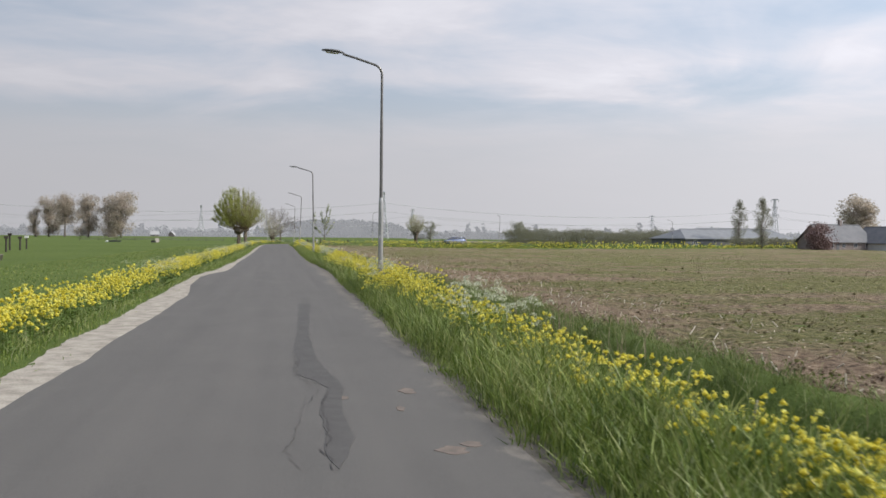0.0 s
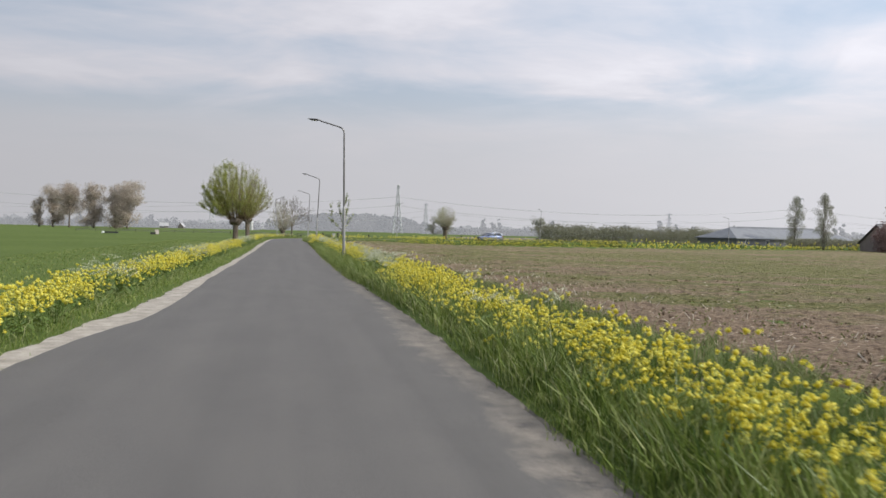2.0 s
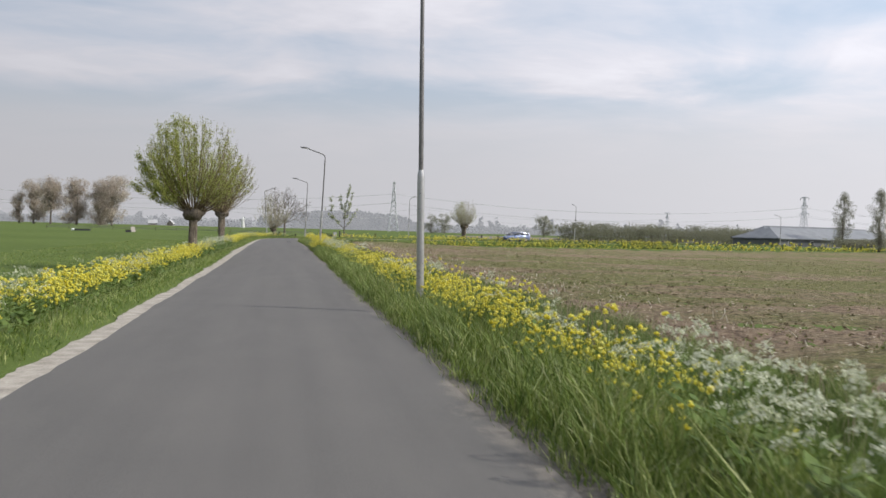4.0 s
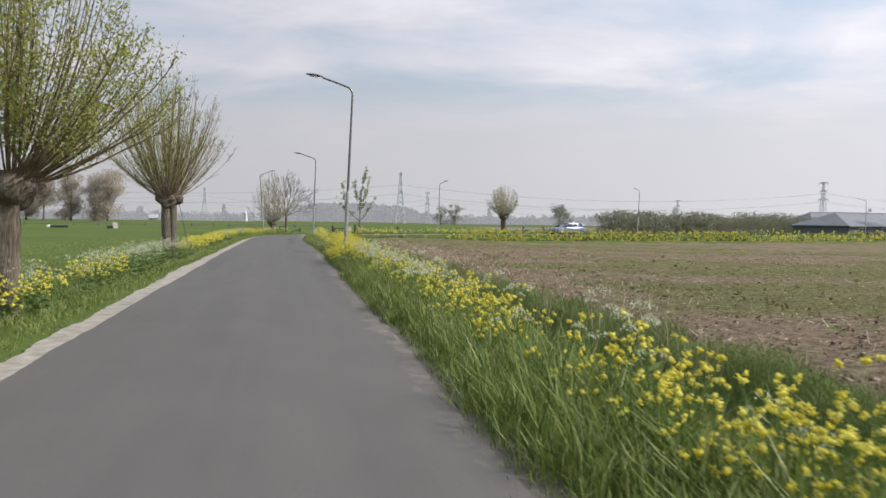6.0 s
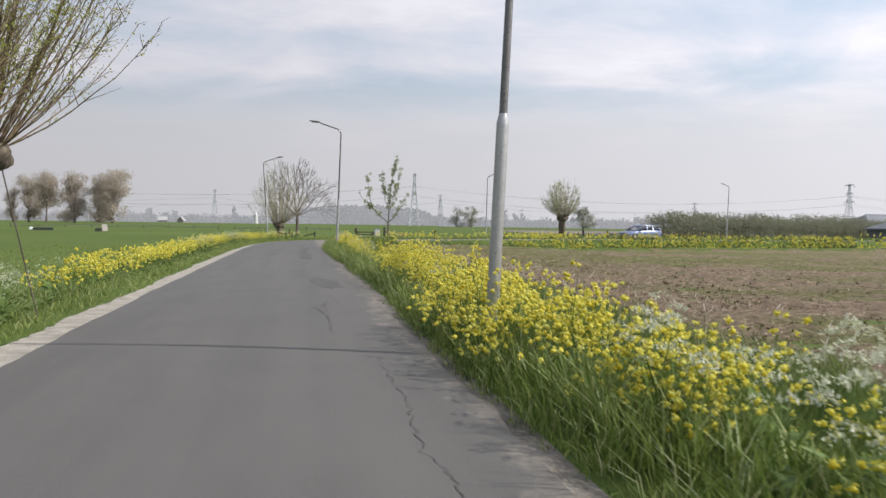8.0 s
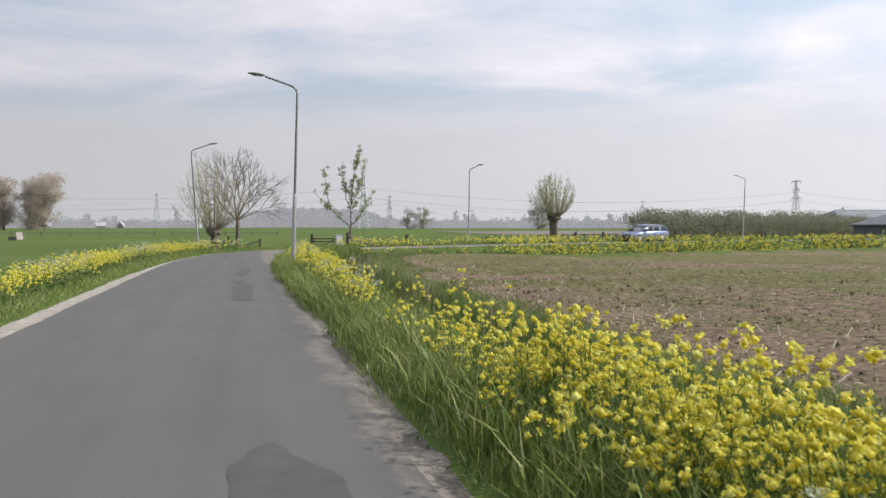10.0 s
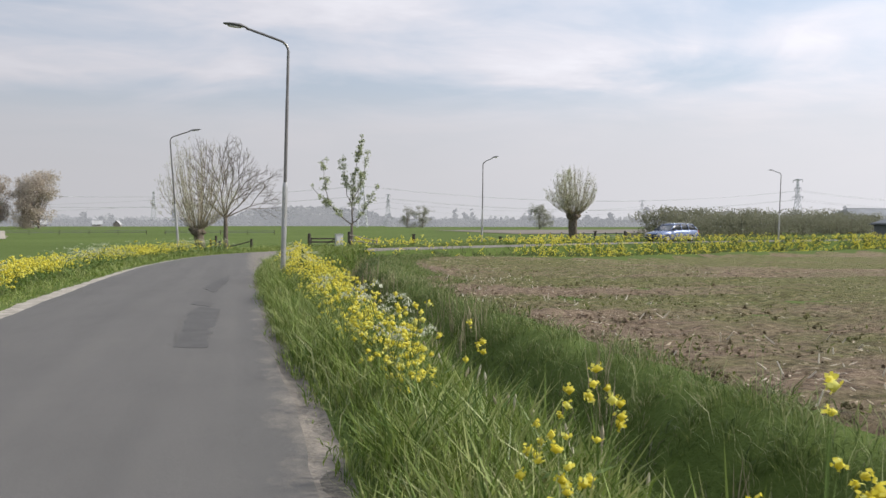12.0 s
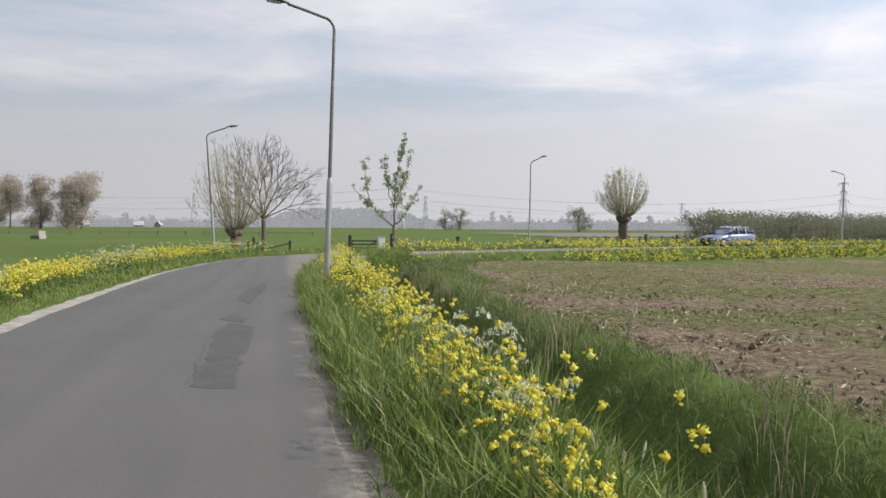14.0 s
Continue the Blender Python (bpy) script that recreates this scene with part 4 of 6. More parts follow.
    for n, s0, s1, u0, u1 in ((4000, -3, 134, 2.0, 3.3), (1500, -3, 134, 5.1, 5.9), (4000, 2, 150, -4.4, -2.6)):
        s, u, p = scatter(n, s0, s1, u0, u1, r)
        out.append((p, tall(n, 0.3, 0.62, r) * (0.7 if u0 < 0 else 1.0), np.full(n, 0.004), 0.7, r))
    blades("grass_stalks", out, STALK, "pale seeding grass stalks in the verges")
    out = []
    for n, s0, s1 in ((7500, -3, 134), (1200, 134, 170)):
        s, u, p = scatter(n, s0, s1, 4.0, 5.3, r)
        keep = wobble(s, u, 2.2, 12) > 0.0
        out.append((p[keep], tall(n, 0.45, 0.9, r)[keep], np.full(keep.sum(), 0.006), 0.2, r))
    blades("reeds", out, DRY_REED, "dry pale reed stalks in the ditch", "reed")
    out = []
    for n, s0, s1, u0, u1, lo, hi, w in ((42000, 2, 66, -4.8, -2.15, 0.07, 0.20, 0.0062), (42000, 66, 130, -4.8, -2.15, 0.07, 0.20, 0.0062), (28000, 130, 168, -5.5, -2.1, 0.12, 0.34, 0.012), (16000, 168, 260, -5, -2, 0.2, 0.4, 0.03)):
        s, u, p = scatter(n, s0, s1, u0, u1, r)
        edge = np.clip((edge_left(s) - strip_width(s) + 0.06 - u) / 0.35, 0, 1) if s1 < 140 else np.clip((-2.1 - u) / 0.4, 0, 1)
        keep = r.uniform(0, 1, n) < 0.04 + 0.96 * edge
        far_side = np.clip((-u - 3.0) / 1.0, 0, 1)
        h = tall(n, lo, hi, r) * (0.45 + 0.55 * edge) * (1 + 0.9 * far_side)
        out.append((p[keep], h[keep], np.full(keep.sum(), w), 0.9, r))
    blades("meadow_edge_grass", out, BLADE, "short green grass on the meadow-side verge")
    n = 22000
    x, y = r.uniform(-16, -4.5, n), r.uniform(6, 150, n)
    s, u = lateral(x, y)
    keep = u < -4.4
    p = np.stack([x, y, ground_z(x, y, s, u)], 1)[keep]
    k = len(p)
    blades("meadow_grass", [(p, tall(k, 0.07, 0.16, r), np.full(k, 0.016), 0.8, r)], BLADE, "even short grass of the meadow")


OCTA = (np.array([(1, 0, 0), (0, 1, 0), (-1, 0, 0), (0, -1, 0), (0, 0, 1), (0, 0, -1)], float), np.array([(0, 1, 4), (1, 2, 4), (2, 3, 4), (3, 0, 4), (1, 0, 5), (2, 1, 5), (3, 2, 5), (0, 3, 5)]))


def heads(sh, tops, size, petals, r, flat=1.0, petal=0.020, core=None):
    """Rounded flower heads of many small petals."""
    n = len(tops)
    d = unit(r.normal(0, 1, (n, petals, 3)) * [1, 1, 0.9] + [0, 0, 0.45])
    p = tops[:, None] + d * size[:, None, None] * r.uniform(0.55, 1.0, (n, petals, 1)) * [1, 1, flat]
    a = unit(np.cross(d, r.normal(0, 1, (n, petals, 3))) + 0.7 * d * r.normal(0, 1, (n, petals, 1)))
    b = unit(np.cross(a, r.normal(0, 1, (n, petals, 3))))
    L = petal * r.uniform(0.7, 1.3, (n, petals, 1))
    ico, tri = core or OCTA
    k = len(ico)
    ball = ico[None] * size[:, None, None] * r.uniform(0.62, 0.92, (n, k, 1)) * [1, 1, 0.85 * flat] + r.normal(0, 0.07, (n, k, 3)) * size[:, None, None]
    sh.put((tops[:, None] + ball).reshape(-1, 3), None, (tri[None] + (np.arange(n) * k)[:, None, None]).reshape(-1, 3))
    base = p - a * L
    sh.kites(base.reshape(-1, 3), (2 * a * L + d * L * 0.3).reshape(-1, 3), (b * L).reshape(-1, 3), None, 0.5)


def stems(sh, base, top, width, r):
    n = len(base)
    f = r.uniform(0, np.pi, n)
    across = np.stack([np.cos(f), np.sin(f), 0 * f], 1) * width
    sh.kites(base, top - base, across, None, 0.35)


def leaves_low(sh, base, h, r, per, size):
    n = len(base)
    k = r.uniform(0.1, 0.75, (n, per))
    az = r.uniform(0, 2 * np.pi, (n, per))
    p = base[:, None] + np.stack([0 * k, 0 * k, k * h[:, None]], -1)
    L = size * r.uniform(0.6, 1.3, (n, per, 1)) * (1.15 - k[..., None] * 0.7)
    d = np.stack([np.cos(az), np.sin(az), 0.35 + 0 * az], -1) * L
    side = np.stack([-np.sin(az), np.cos(az), 0 * az], -1) * L * 0.2
    sh.kites(p.reshape(-1, 3), d.reshape(-1, 3), side.reshape(-1, 3), None, 0.45)


def bumpy(s, spots):
    out = np.zeros_like(s)
    for c, w, a in spots:
        out = np.maximum(out, a * np.exp(-(((s - c) / w) ** 4)))
    return out


YELLOW_RIGHT = [(3, 5, 0.42), (11, 4, 0.5), (17.5, 3.4, 1.0), (24, 4.5, 0.9), (30, 3, 0.6), (36.5, 5.0, 1.0), (48.5, 1.8, 0.5), (54, 3.5, 0.8), (61, 4, 0.8), (68, 3.5, 0.6), (76, 3, 0.45), (81, 2.5, 0.35), (86.5, 4, 0.35), (93.5, 5, 1.0), (102, 4.5, 1.0), (107.6, 1.3, 0.26), (113.0, 1.7, 0.40), (117.5, 3.5, 0.36), (121, 2.5, 0.4), (127, 3.5, 0.75), (134.5, 4, 0.75)]
WHITE_RIGHT = [(9.5, 2.0, 0.55), (19.8, 2.4, 0.60), (30, 2, 0.15), (44.3, 3.6, 0.85), (50.5, 1.6, 0.45), (58.5, 2, 0.30), (72, 2.5, 0.25), (79, 2.6, 0.5), (85.5, 4.2, 0.65), (99, 2, 0.10), (113.4, 0.9, 0.22), (116.0, 1.6, 0.10), (121, 1.2, 0.10), (129, 3, 0.25)]
YELLOW_LEFT = [(14, 9, 0.9), (30, 6, 1.0), (45, 7, 0.9), (60, 8, 0.8), (74, 6, 0.8), (85, 2.5, 0.4), (104, 4.0, 0.7), (114, 8, 0.8), (127, 4.5, 1.0), (140, 7, 0.8)]
WHITE_LEFT = [(24, 2.0, 0.6), (38, 2, 0.5), (52, 4, 0.6), (64, 4, 0.4), (80, 3, 0.7), (91, 7.5, 1.0), (121, 3, 0.5), (134, 3.5, 0.6), (146, 4, 0.4)]


def pull_in(s, u):
    """The flowers stand nearer to the road where the ditch comes close."""
    k = np.where(u > 0, np.exp(-(((s - 113) / 7.5) ** 4)), 0.0)
    j = np.where(u > 0, np.exp(-(((s - 93.5) / 3.0) ** 4)), 0.0)
    i = np.where((u > 0) & (s < 140), 1 - 0.7 * np.exp(-(((s - 37) / 5.0) ** 4)), 0.0)
    v = u + i * (2.80 + (u - 2.75) * 0.85 - u)
    a = np.where(u > 0, np.exp(-(((s - 18.5) / 3.0) ** 4)), 0.0)
    v = v + a * (2.72 + (u - 2.75) * 1.1 - v)
    return v + k * (2.62 + (u - 2.75) * 0.36 - v) + j * (2.42 + (u - 2.72) * 1.25 - v)


def mustard(name, n, s0, s1, u0, u1, spots, r, label, per_head=11, size=0.030, height=(0.55, 0.95), petal=0.018, core=None, sprays=4):
    s, u = r.uniform(s0, s1, n), r.uniform(u0, u1, n)
    x, y = along(s, pull_in(s, u))
    p = np.stack([x, y, ground_z(x, y, s, pull_in(s, u))], 1)
    mid, half = (u0 + u1) / 2, abs(u1 - u0) / 2
    thick = bumpy(s, spots) if spots else np.full(n, 0.8)
    want = thick * np.clip(1.25 - np.abs(u - mid) / half, 0, 1) * np.clip((0.62 if u0 > 0 else 0.85) + 0.6 * wobble(s, u * 1.5, 0.8, 3) + 4.0 * np.clip(thick - 0.9, 0, 0.1), 0.08, 1)
    keep = r.uniform(0, 1, n) < want
    p, m = p[keep], keep.sum()
    h = r.uniform(height[0], height[1], m) * (0.8 + 0.28 * r.uniform(0, 1, m))
    h = np.where(r.uniform(0, 1, m) < 0.04, h * 1.15, h)
    if u0 > 0 and s1 < 145:
        h = h * np.interp(s[keep], [0, 8, 15, 88, 92, 103, 109, 111], [0.68, 0.75, 1.0, 1.0, 1.22, 1.22, 1.05, 1.0]) * np.clip(0.6 + 0.8 * (u[keep] - 2.3), 0.6, 1.0) * r.uniform(0.82, 1.15, m)
    stalks, bloom = Shape(), Shape()
    lean = r.normal(0, 0.07, (m, 3)) * [1, 1, 0]
    stems(stalks, p - [0, 0, 0.03], p + lean + np.stack([0 * h, 0 * h, h], 1), 0.006, r)
    leaves_low(stalks, p, h * 0.75, r, 4, 0.13)
    all_tops = []
    for b in range(sprays):
        a = r.uniform(0.5, 0.8, m)
        root = p + lean * a[:, None] + np.stack([0 * h, 0 * h, h * a * 0.8], 1)
        az, out = r.uniform(0, 2 * np.pi, m), r.uniform(0.04, 0.14, m)
        top = p + lean + np.stack([np.cos(az) * out, np.sin(az) * out, h * r.uniform(0.62, 1.03, m)], 1)
        if b == 0:
            top = p + lean + np.stack([0 * h, 0 * h, h], 1)
        else:
            stems(stalks, root, top, 0.004, r)
        all_tops.append(top)
    tops = np.concatenate(all_tops)
    heads(bloom, tops, size * r.uniform(0.7, 1.25, len(tops)), per_head, r, 1.0, petal, core)
    flowers = stand(name, 0, 0, 0)
    stalks.thing("stalks", STEM, flowers, False, "leafy green stalks")
    bloom.thing("blossoms", YELLOW, flowers, True, "bright yellow flower heads")
    tagged(flowers, label, "flowers", kind="stuff")
    return flowers


def cow_parsley(name, n, s0, s1, u0, u1, spots, r, label, per=17):
    s, u = r.uniform(s0, s1, n), r.uniform(u0, u1, n)
    x, y = along(s, pull_in(s, u))
    p = np.stack([x, y, ground_z(x, y)], 1)
    keep = r.uniform(0, 1, n) < bumpy(s, spots) * np.clip(0.7 + 0.6 * wobble(s, u, 0.7, 5), 0.1, 1)
    p, m = p[keep], keep.sum()
    h = r.uniform(0.48, 0.84, m)
    stalks, bloom = Shape(), Shape()
    leaves_low(stalks, p, h * 0.8, r, 9, 0.20)
    lean = r.normal(0, 0.06, (m, 3)) * [1, 1, 0]
    for b in range(5):
        az, out = r.uniform(0, 2 * np.pi, m), r.uniform(0.03, 0.22, m)
        root = p + np.stack([0 * h, 0 * h, h * 0.45], 1) if b else p - [0, 0, 0.03]
        top = p + lean + np.stack([np.cos(az) * out, np.sin(az) * out, h * r.uniform(0.8, 1.02, m)], 1)
        stems(stalks, root, top, 0.004, r)
        n2 = len(top)
        ang, rad = r.uniform(0, 2 * np.pi, (n2, per)), 0.058 * np.sqrt(r.uniform(0, 1, (n2, per)))
        q = top[:, None] + np.stack([np.cos(ang) * rad, np.sin(ang) * rad, 0.02 - rad * rad * 11 + r.normal(0, 0.008, (n2, per))], -1)
        a = np.stack([np.cos(ang), np.sin(ang), r.normal(0, 0.9, (n2, per))], -1) * 0.0075
        c = np.stack([-np.sin(ang), np.cos(ang), r.normal(0, 0.9, (n2, per))], -1) * 0.0075
        bloom.kites((q - a).reshape(-1, 3), (2 * a).reshape(-1, 3), c.reshape(-1, 3), None, 0.5)
    flowers = stand(name, 0, 0, 0)
    stalks.thing("stalks", STEM, flowers, False, "ferny green stalks")
    bloom.thing("umbels", WHITE_PETAL, flowers, False, "flat white flower umbels")
    tagged(flowers, label, "flowers", kind="stuff")


build_grass()
vr = np.random.default_rng(5)
mustard("mustard_flowers", 8600, -3, 66, 2.3, 3.35, YELLOW_RIGHT, vr, "tall yellow mustard flowers on the ditch-side verge", 9, 0.027, (0.40, 0.72), 0.0085, OCTA, 5)
mustard("mustard_flowers", 9400, 66, 142, 2.3, 3.3, YELLOW_RIGHT, vr, "tall yellow mustard flowers on the ditch-side verge", 9, 0.027, (0.40, 0.72), 0.0085, OCTA, 5)
mustard("mustard_flowers", 4400, 4, 80, -3.75, -2.9, YELLOW_LEFT, vr, "yellow mustard flowers between lane and meadow", 5, 0.034, (0.34, 0.68), 0.012, OCTA)
mustard("mustard_flowers", 4600, 80, 152, -4.0, -3.0, YELLOW_LEFT, vr, "yellow mustard flowers between lane and meadow", 5, 0.034, (0.36, 0.72), 0.012, OCTA)
mustard("mustard_flowers", 1300, 125, 138, 2.5, 5.0, [(131.5, 5.5, 0.75)], vr, "yellow mustard flowers beside the lamp at the bend", 6, 0.032, (0.36, 0.62), 0.011, OCTA)
mustard("mustard_flowers", 7600, 150, 215, 2.4, 5.2, [(157, 6, 0.15), (172, 8, 0.75), (190, 12, 0.9), (212, 12, 0.9)], vr, "yellow mustard flowers beside the crossing lane", 2, 0.055, (0.35, 0.70), 0.028, OCTA)
mustard("mustard_flowers", 3200, 215, 420, 2.4, 6.5, None, vr, "distant yellow mustard flowers beyond the field", 1, 0.14, (0.5, 0.95), 0.07, OCTA)
mustard("mustard_flowers", 700, 156, 190, -6.0, -2.9, [(160, 4, 0.8), (170, 3, 0.6), (178, 4, 0.7), (187, 3, 0.4)], vr, "yellow mustard flowers on the outer verge", 3, 0.055, (0.45, 0.8), 0.034, OCTA)
cow_parsley("cow_parsley", 1300, -3, 66, 2.3, 3.5, WHITE_RIGHT, vr, "white cow parsley on the ditch-side verge", 30)
cow_parsley("cow_parsley", 1300, 66, 136, 2.3, 3.5, WHITE_RIGHT, vr, "white cow parsley on the ditch-side verge", 30)
cow_parsley("cow_parsley", 3400, 4, 152, -4.0, -2.85, WHITE_LEFT, vr, "white cow parsley between lane and meadow", 10)


def horsetails():
    """Fertile stalks with pale brown cones at the foot of the bank."""
    r = np.random.default_rng(31)
    s = np.concatenate([r.uniform(103, 119, 170), r.uniform(0, 103, 160)])
    u = r.uniform(2.95, 3.75, len(s))
    x, y = along(s, u)
    p = np.stack([x, y, ground_z(x, y, s, u)], 1)
    sh = Shape()
    for q in p:
        h = r.uniform(0.2, 0.4)
        d = np.array([r.normal(0, 0.05), r.normal(0, 0.05), h])
        sh.tube([q - [0, 0, 0.03], q + d * 0.8], [0.004, 0.004], 4, False)
        k = np.array([0.78, 0.84, 0.92, 0.98, 1.02])[:, None]
        sh.tube(q + d * k, [0.004, 0.009, 0.010, 0.007, 0.002], 6)
    tagged(sh.thing("horsetails", leafy("horsetail_cones", [(0.26, 0.215, 0.14), (0.40, 0.35, 0.25), (0.46, 0.44, 0.33)], 0.15, 0.8)), "pale brown horsetail spikes along the ditch", "horsetails", kind="stuff")


def tall_weed(s, u, h, seed):
    r = np.random.default_rng(seed)
    x, y = along(np.array([s]), np.array([u]))
    z = float(ground_z(x, y, np.array([s]), np.array([u]))[0])
    w = stand("tall_weed", float(x[0]), float(y[0]), z)
    st, lf = Shape(), Shape()
    st.tube([(0, 0, -0.03), (0.01, 0, h * 0.5), (0.0, 0.01, h)], [0.012, 0.009, 0.004], 5)
    for k in np.linspace(0.08, 0.98, 26):
        for _ in range(3):
            az, L = r.uniform(0, 2 * np.pi), 0.30 * (1.12 - k) * r.uniform(0.7, 1.2)
            d = np.array([[math.cos(az) * L, math.sin(az) * L, L * 0.5]])
            lf.kites(np.array([[0, 0, k * h]]), d, np.array([[-math.sin(az), math.cos(az), 0]]) * L * 0.16)
    st.thing("stalk", STEM, w)
    lf.thing("foliage", leafy("dark_weed_leaves", [(0.035, 0.07, 0.025), (0.06, 0.105, 0.04)], 0.3), w)
    tagged(w, "dark green tall weed among the verge flowers", "weed")


horsetails()
tall_weed(124.5, 2.75, 0.85, 1)
tall_weed(132.5, 3.1, 0.7, 2)
tall_weed(59.5, 2.9, 0.6, 3)

# ---- field litter ----
def build_litter():
    r = np.random.default_rng(9)

    def spots(n, near=True):
        x = 5.9 + (r.uniform(0, 1, n) ** 1.8) * (45 if near else 110)
        y = r.uniform(0, 152, n)
        s, u = lateral(x, y)
        keep = u > np.where(s > 131, 7.2, 6.0)
        x, y, u, s = x[keep], y[keep], u[keep], s[keep]
        return np.stack([x, y, base_z(s, u) + 0.055 * np.clip((u - 5.5) / 0.9, -0.3, 1) + 0.035 * wobble(x, y, 0.5, 1) * np.clip((u - 5.5) / 1.2, 0, 1) + 0.05 * wobble(x, y * 3, 3.0, 2) * np.clip((u - 5.5) / 3, 0, 1)], 1)

    p = spots(20000)
    p = p[(wobble(p[:, 0] * 0.25, p[:, 1], 1.9, 11) + r.normal(0, 0.35, len(p))) > 0.3]
    n = len(p)
    size = r.uniform(0.015, 0.12, (n, 1, 1)) * r.uniform(0.3, 1.0, (n, 1, 1)) * r.uniform(0.5, 1.0, (n, 1, 1))
    octa = np.array([(1, 0, 0), (0, 1, 0), (-1, 0, 0), (0, -1, 0), (0, 0, 0.8), (0, 0, -0.5)], float)
    v = p[:, None] + octa[None] * size * r.uniform(0.6, 1.3, (n, 6, 1)) + r.normal(0, 0.1, (n, 6, 3)) * size
    f = np.array([(0, 1, 4), (1, 2, 4), (2, 3, 4), (3, 0, 4), (1, 0, 5), (2, 1, 5), (3, 2, 5), (0, 3, 5)])
    t = (f[None] + (np.arange(n) * 6)[:, None, None]).reshape(-1, 3)
    m = 11000
    ex, ey = 5.75 + 5.0 * r.uniform(0, 1, m) ** 1.5, r.uniform(0, 134, m)
    es, eu = lateral(ex, ey)
    ok = (eu > 5.8) & (es < 131)
    e = np.stack([ex, ey, base_z(es, eu) + 0.05], 1)[ok]
    n2 = len(e)
    small = r.uniform(0.012, 0.045, (n2, 1, 1))
    v2 = e[:, None] + octa[None] * small * r.uniform(0.6, 1.3, (n2, 6, 1)) + r.normal(0, 0.15, (n2, 6, 3)) * small
    t = np.concatenate([t, (f[None] + (n * 6 + np.arange(n2) * 6)[:, None, None]).reshape(-1, 3)])
    v = np.concatenate([v, v2])
    tagged(Shape().put(v.reshape(-1, 3), None, t).thing("soil_clods", SOIL), "scattered dark clods of soil", "soil", kind="stuff")

    p = spots(52000)
    p = p[(wobble(p[:, 0] * 0.5, p[:, 1], 1.4, 5) + r.normal(0, 0.6, len(p))) > 0.1]
    n = len(p)
    az, L = r.uniform(0, 2 * np.pi, n), r.uniform(0.03, 0.13, n)
    d = np.stack([np.cos(az) * L, np.sin(az) * L, L * r.uniform(0.0, 0.35, n)], 1)
    w = np.stack([-np.sin(az), np.cos(az), r.normal(0, 0.5, n)], 1) * 0.008
    tagged(Shape().kites(p + [0, 0, 0.012], d, w, None, 0.5).thing("straw", leafy("pale_straw", [(0.42, 0.34, 0.23), (0.56, 0.48, 0.36), (0.66, 0.60, 0.50)], 0.15, 0.8)), "pale maize stubble and straw on the field", "straw", kind="stuff")

    sx = 5.95 + 0.75 * r.integers(0, 5, 800) + r.normal(0, 0.1, 800)
    sy = r.uniform(0, 150, 800)
    ss, su = lateral(sx, sy)
    ok = (su > 5.9) & (ss < 131)
    p = np.stack([sx, sy, base_z(ss, su) + 0.02], 1)[ok]
    n = len(p)
    d = np.stack([r.normal(0, 0.08, n), r.normal(0, 0.08, n), r.uniform(0.04, 0.17, n)], 1)
    stub = Shape()
    for a, b in zip(p, d):
        stub.tube([a, a + b], [0.011, 0.008], 4)
    tagged(stub.thing("stubble", leafy("pale_stubble", [(0.50, 0.44, 0.34), (0.68, 0.63, 0.54)], 0.1, 0.8)), "pale cut maize stalks standing in rows", "stubble", kind="stuff")

    p = spots(40000)
    keep = (wobble(p[:, 0] * 0.35, p[:, 1] * 1.4, 3.0, 4) + 0.5 * wobble(p[:, 0], p[:, 1], 1.0, 6)) > 0.12
    p = p[keep]
    n = len(p)
    blades("field_weeds", [(p, r.uniform(0.03, 0.10, n), np.full(n, 0.018), 1.4, r)], leafy("weeds", [(0.08, 0.10, 0.022), (0.14, 0.165, 0.04), (0.20, 0.215, 0.07)], 0.3), "low green weeds in the bare field", "weeds")


build_litter()


# ---- road repairs and cracks ----
def flat_patch(name, outline, z, material, label, rough=0.05):
    """A thin irregular layer on the asphalt."""
    r = np.random.default_rng(len(name) + len(outline))
    o = np.array(outline, float)
    fine = []
    for a, b in zip(o, np.roll(o, -1, 0)):
        k = max(2, int(np.linalg.norm(b - a) / 0.18))
        for i in range(k):
            fine.append(a + (b - a) * i / k + r.normal(0, rough * 0.35, 2) * (1 if i else 0.3))
    bm = bmesh.new()
    vs = [bm.verts.new((x, y, road_z(x) + z)) for x, y in fine]
    face = bm.faces.new(vs)
    face.normal_update()
    if face.normal.z < 0:
        face.normal_flip()
    rim = bmesh.ops.extrude_edge_only(bm, edges=bm.edges[:])["geom"]
    bmesh.ops.translate(bm, vec=(0, 0, -0.03), verts=[g for g in rim if isinstance(g, bmesh.types.BMVert)])
    bmesh.ops.triangulate(bm, faces=[face])
    me = bpy.data.meshes.new(name)
    bm.to_mesh(me)
    bm.free()
    me.materials.append(material)
    return tagged(new(name, me), label, "road patch", kind="structure")


def road_z(x):
    return 0.025 * (1 - (min(abs(x + 0.17), 1.87) / 1.87) ** 2) + 0.0006


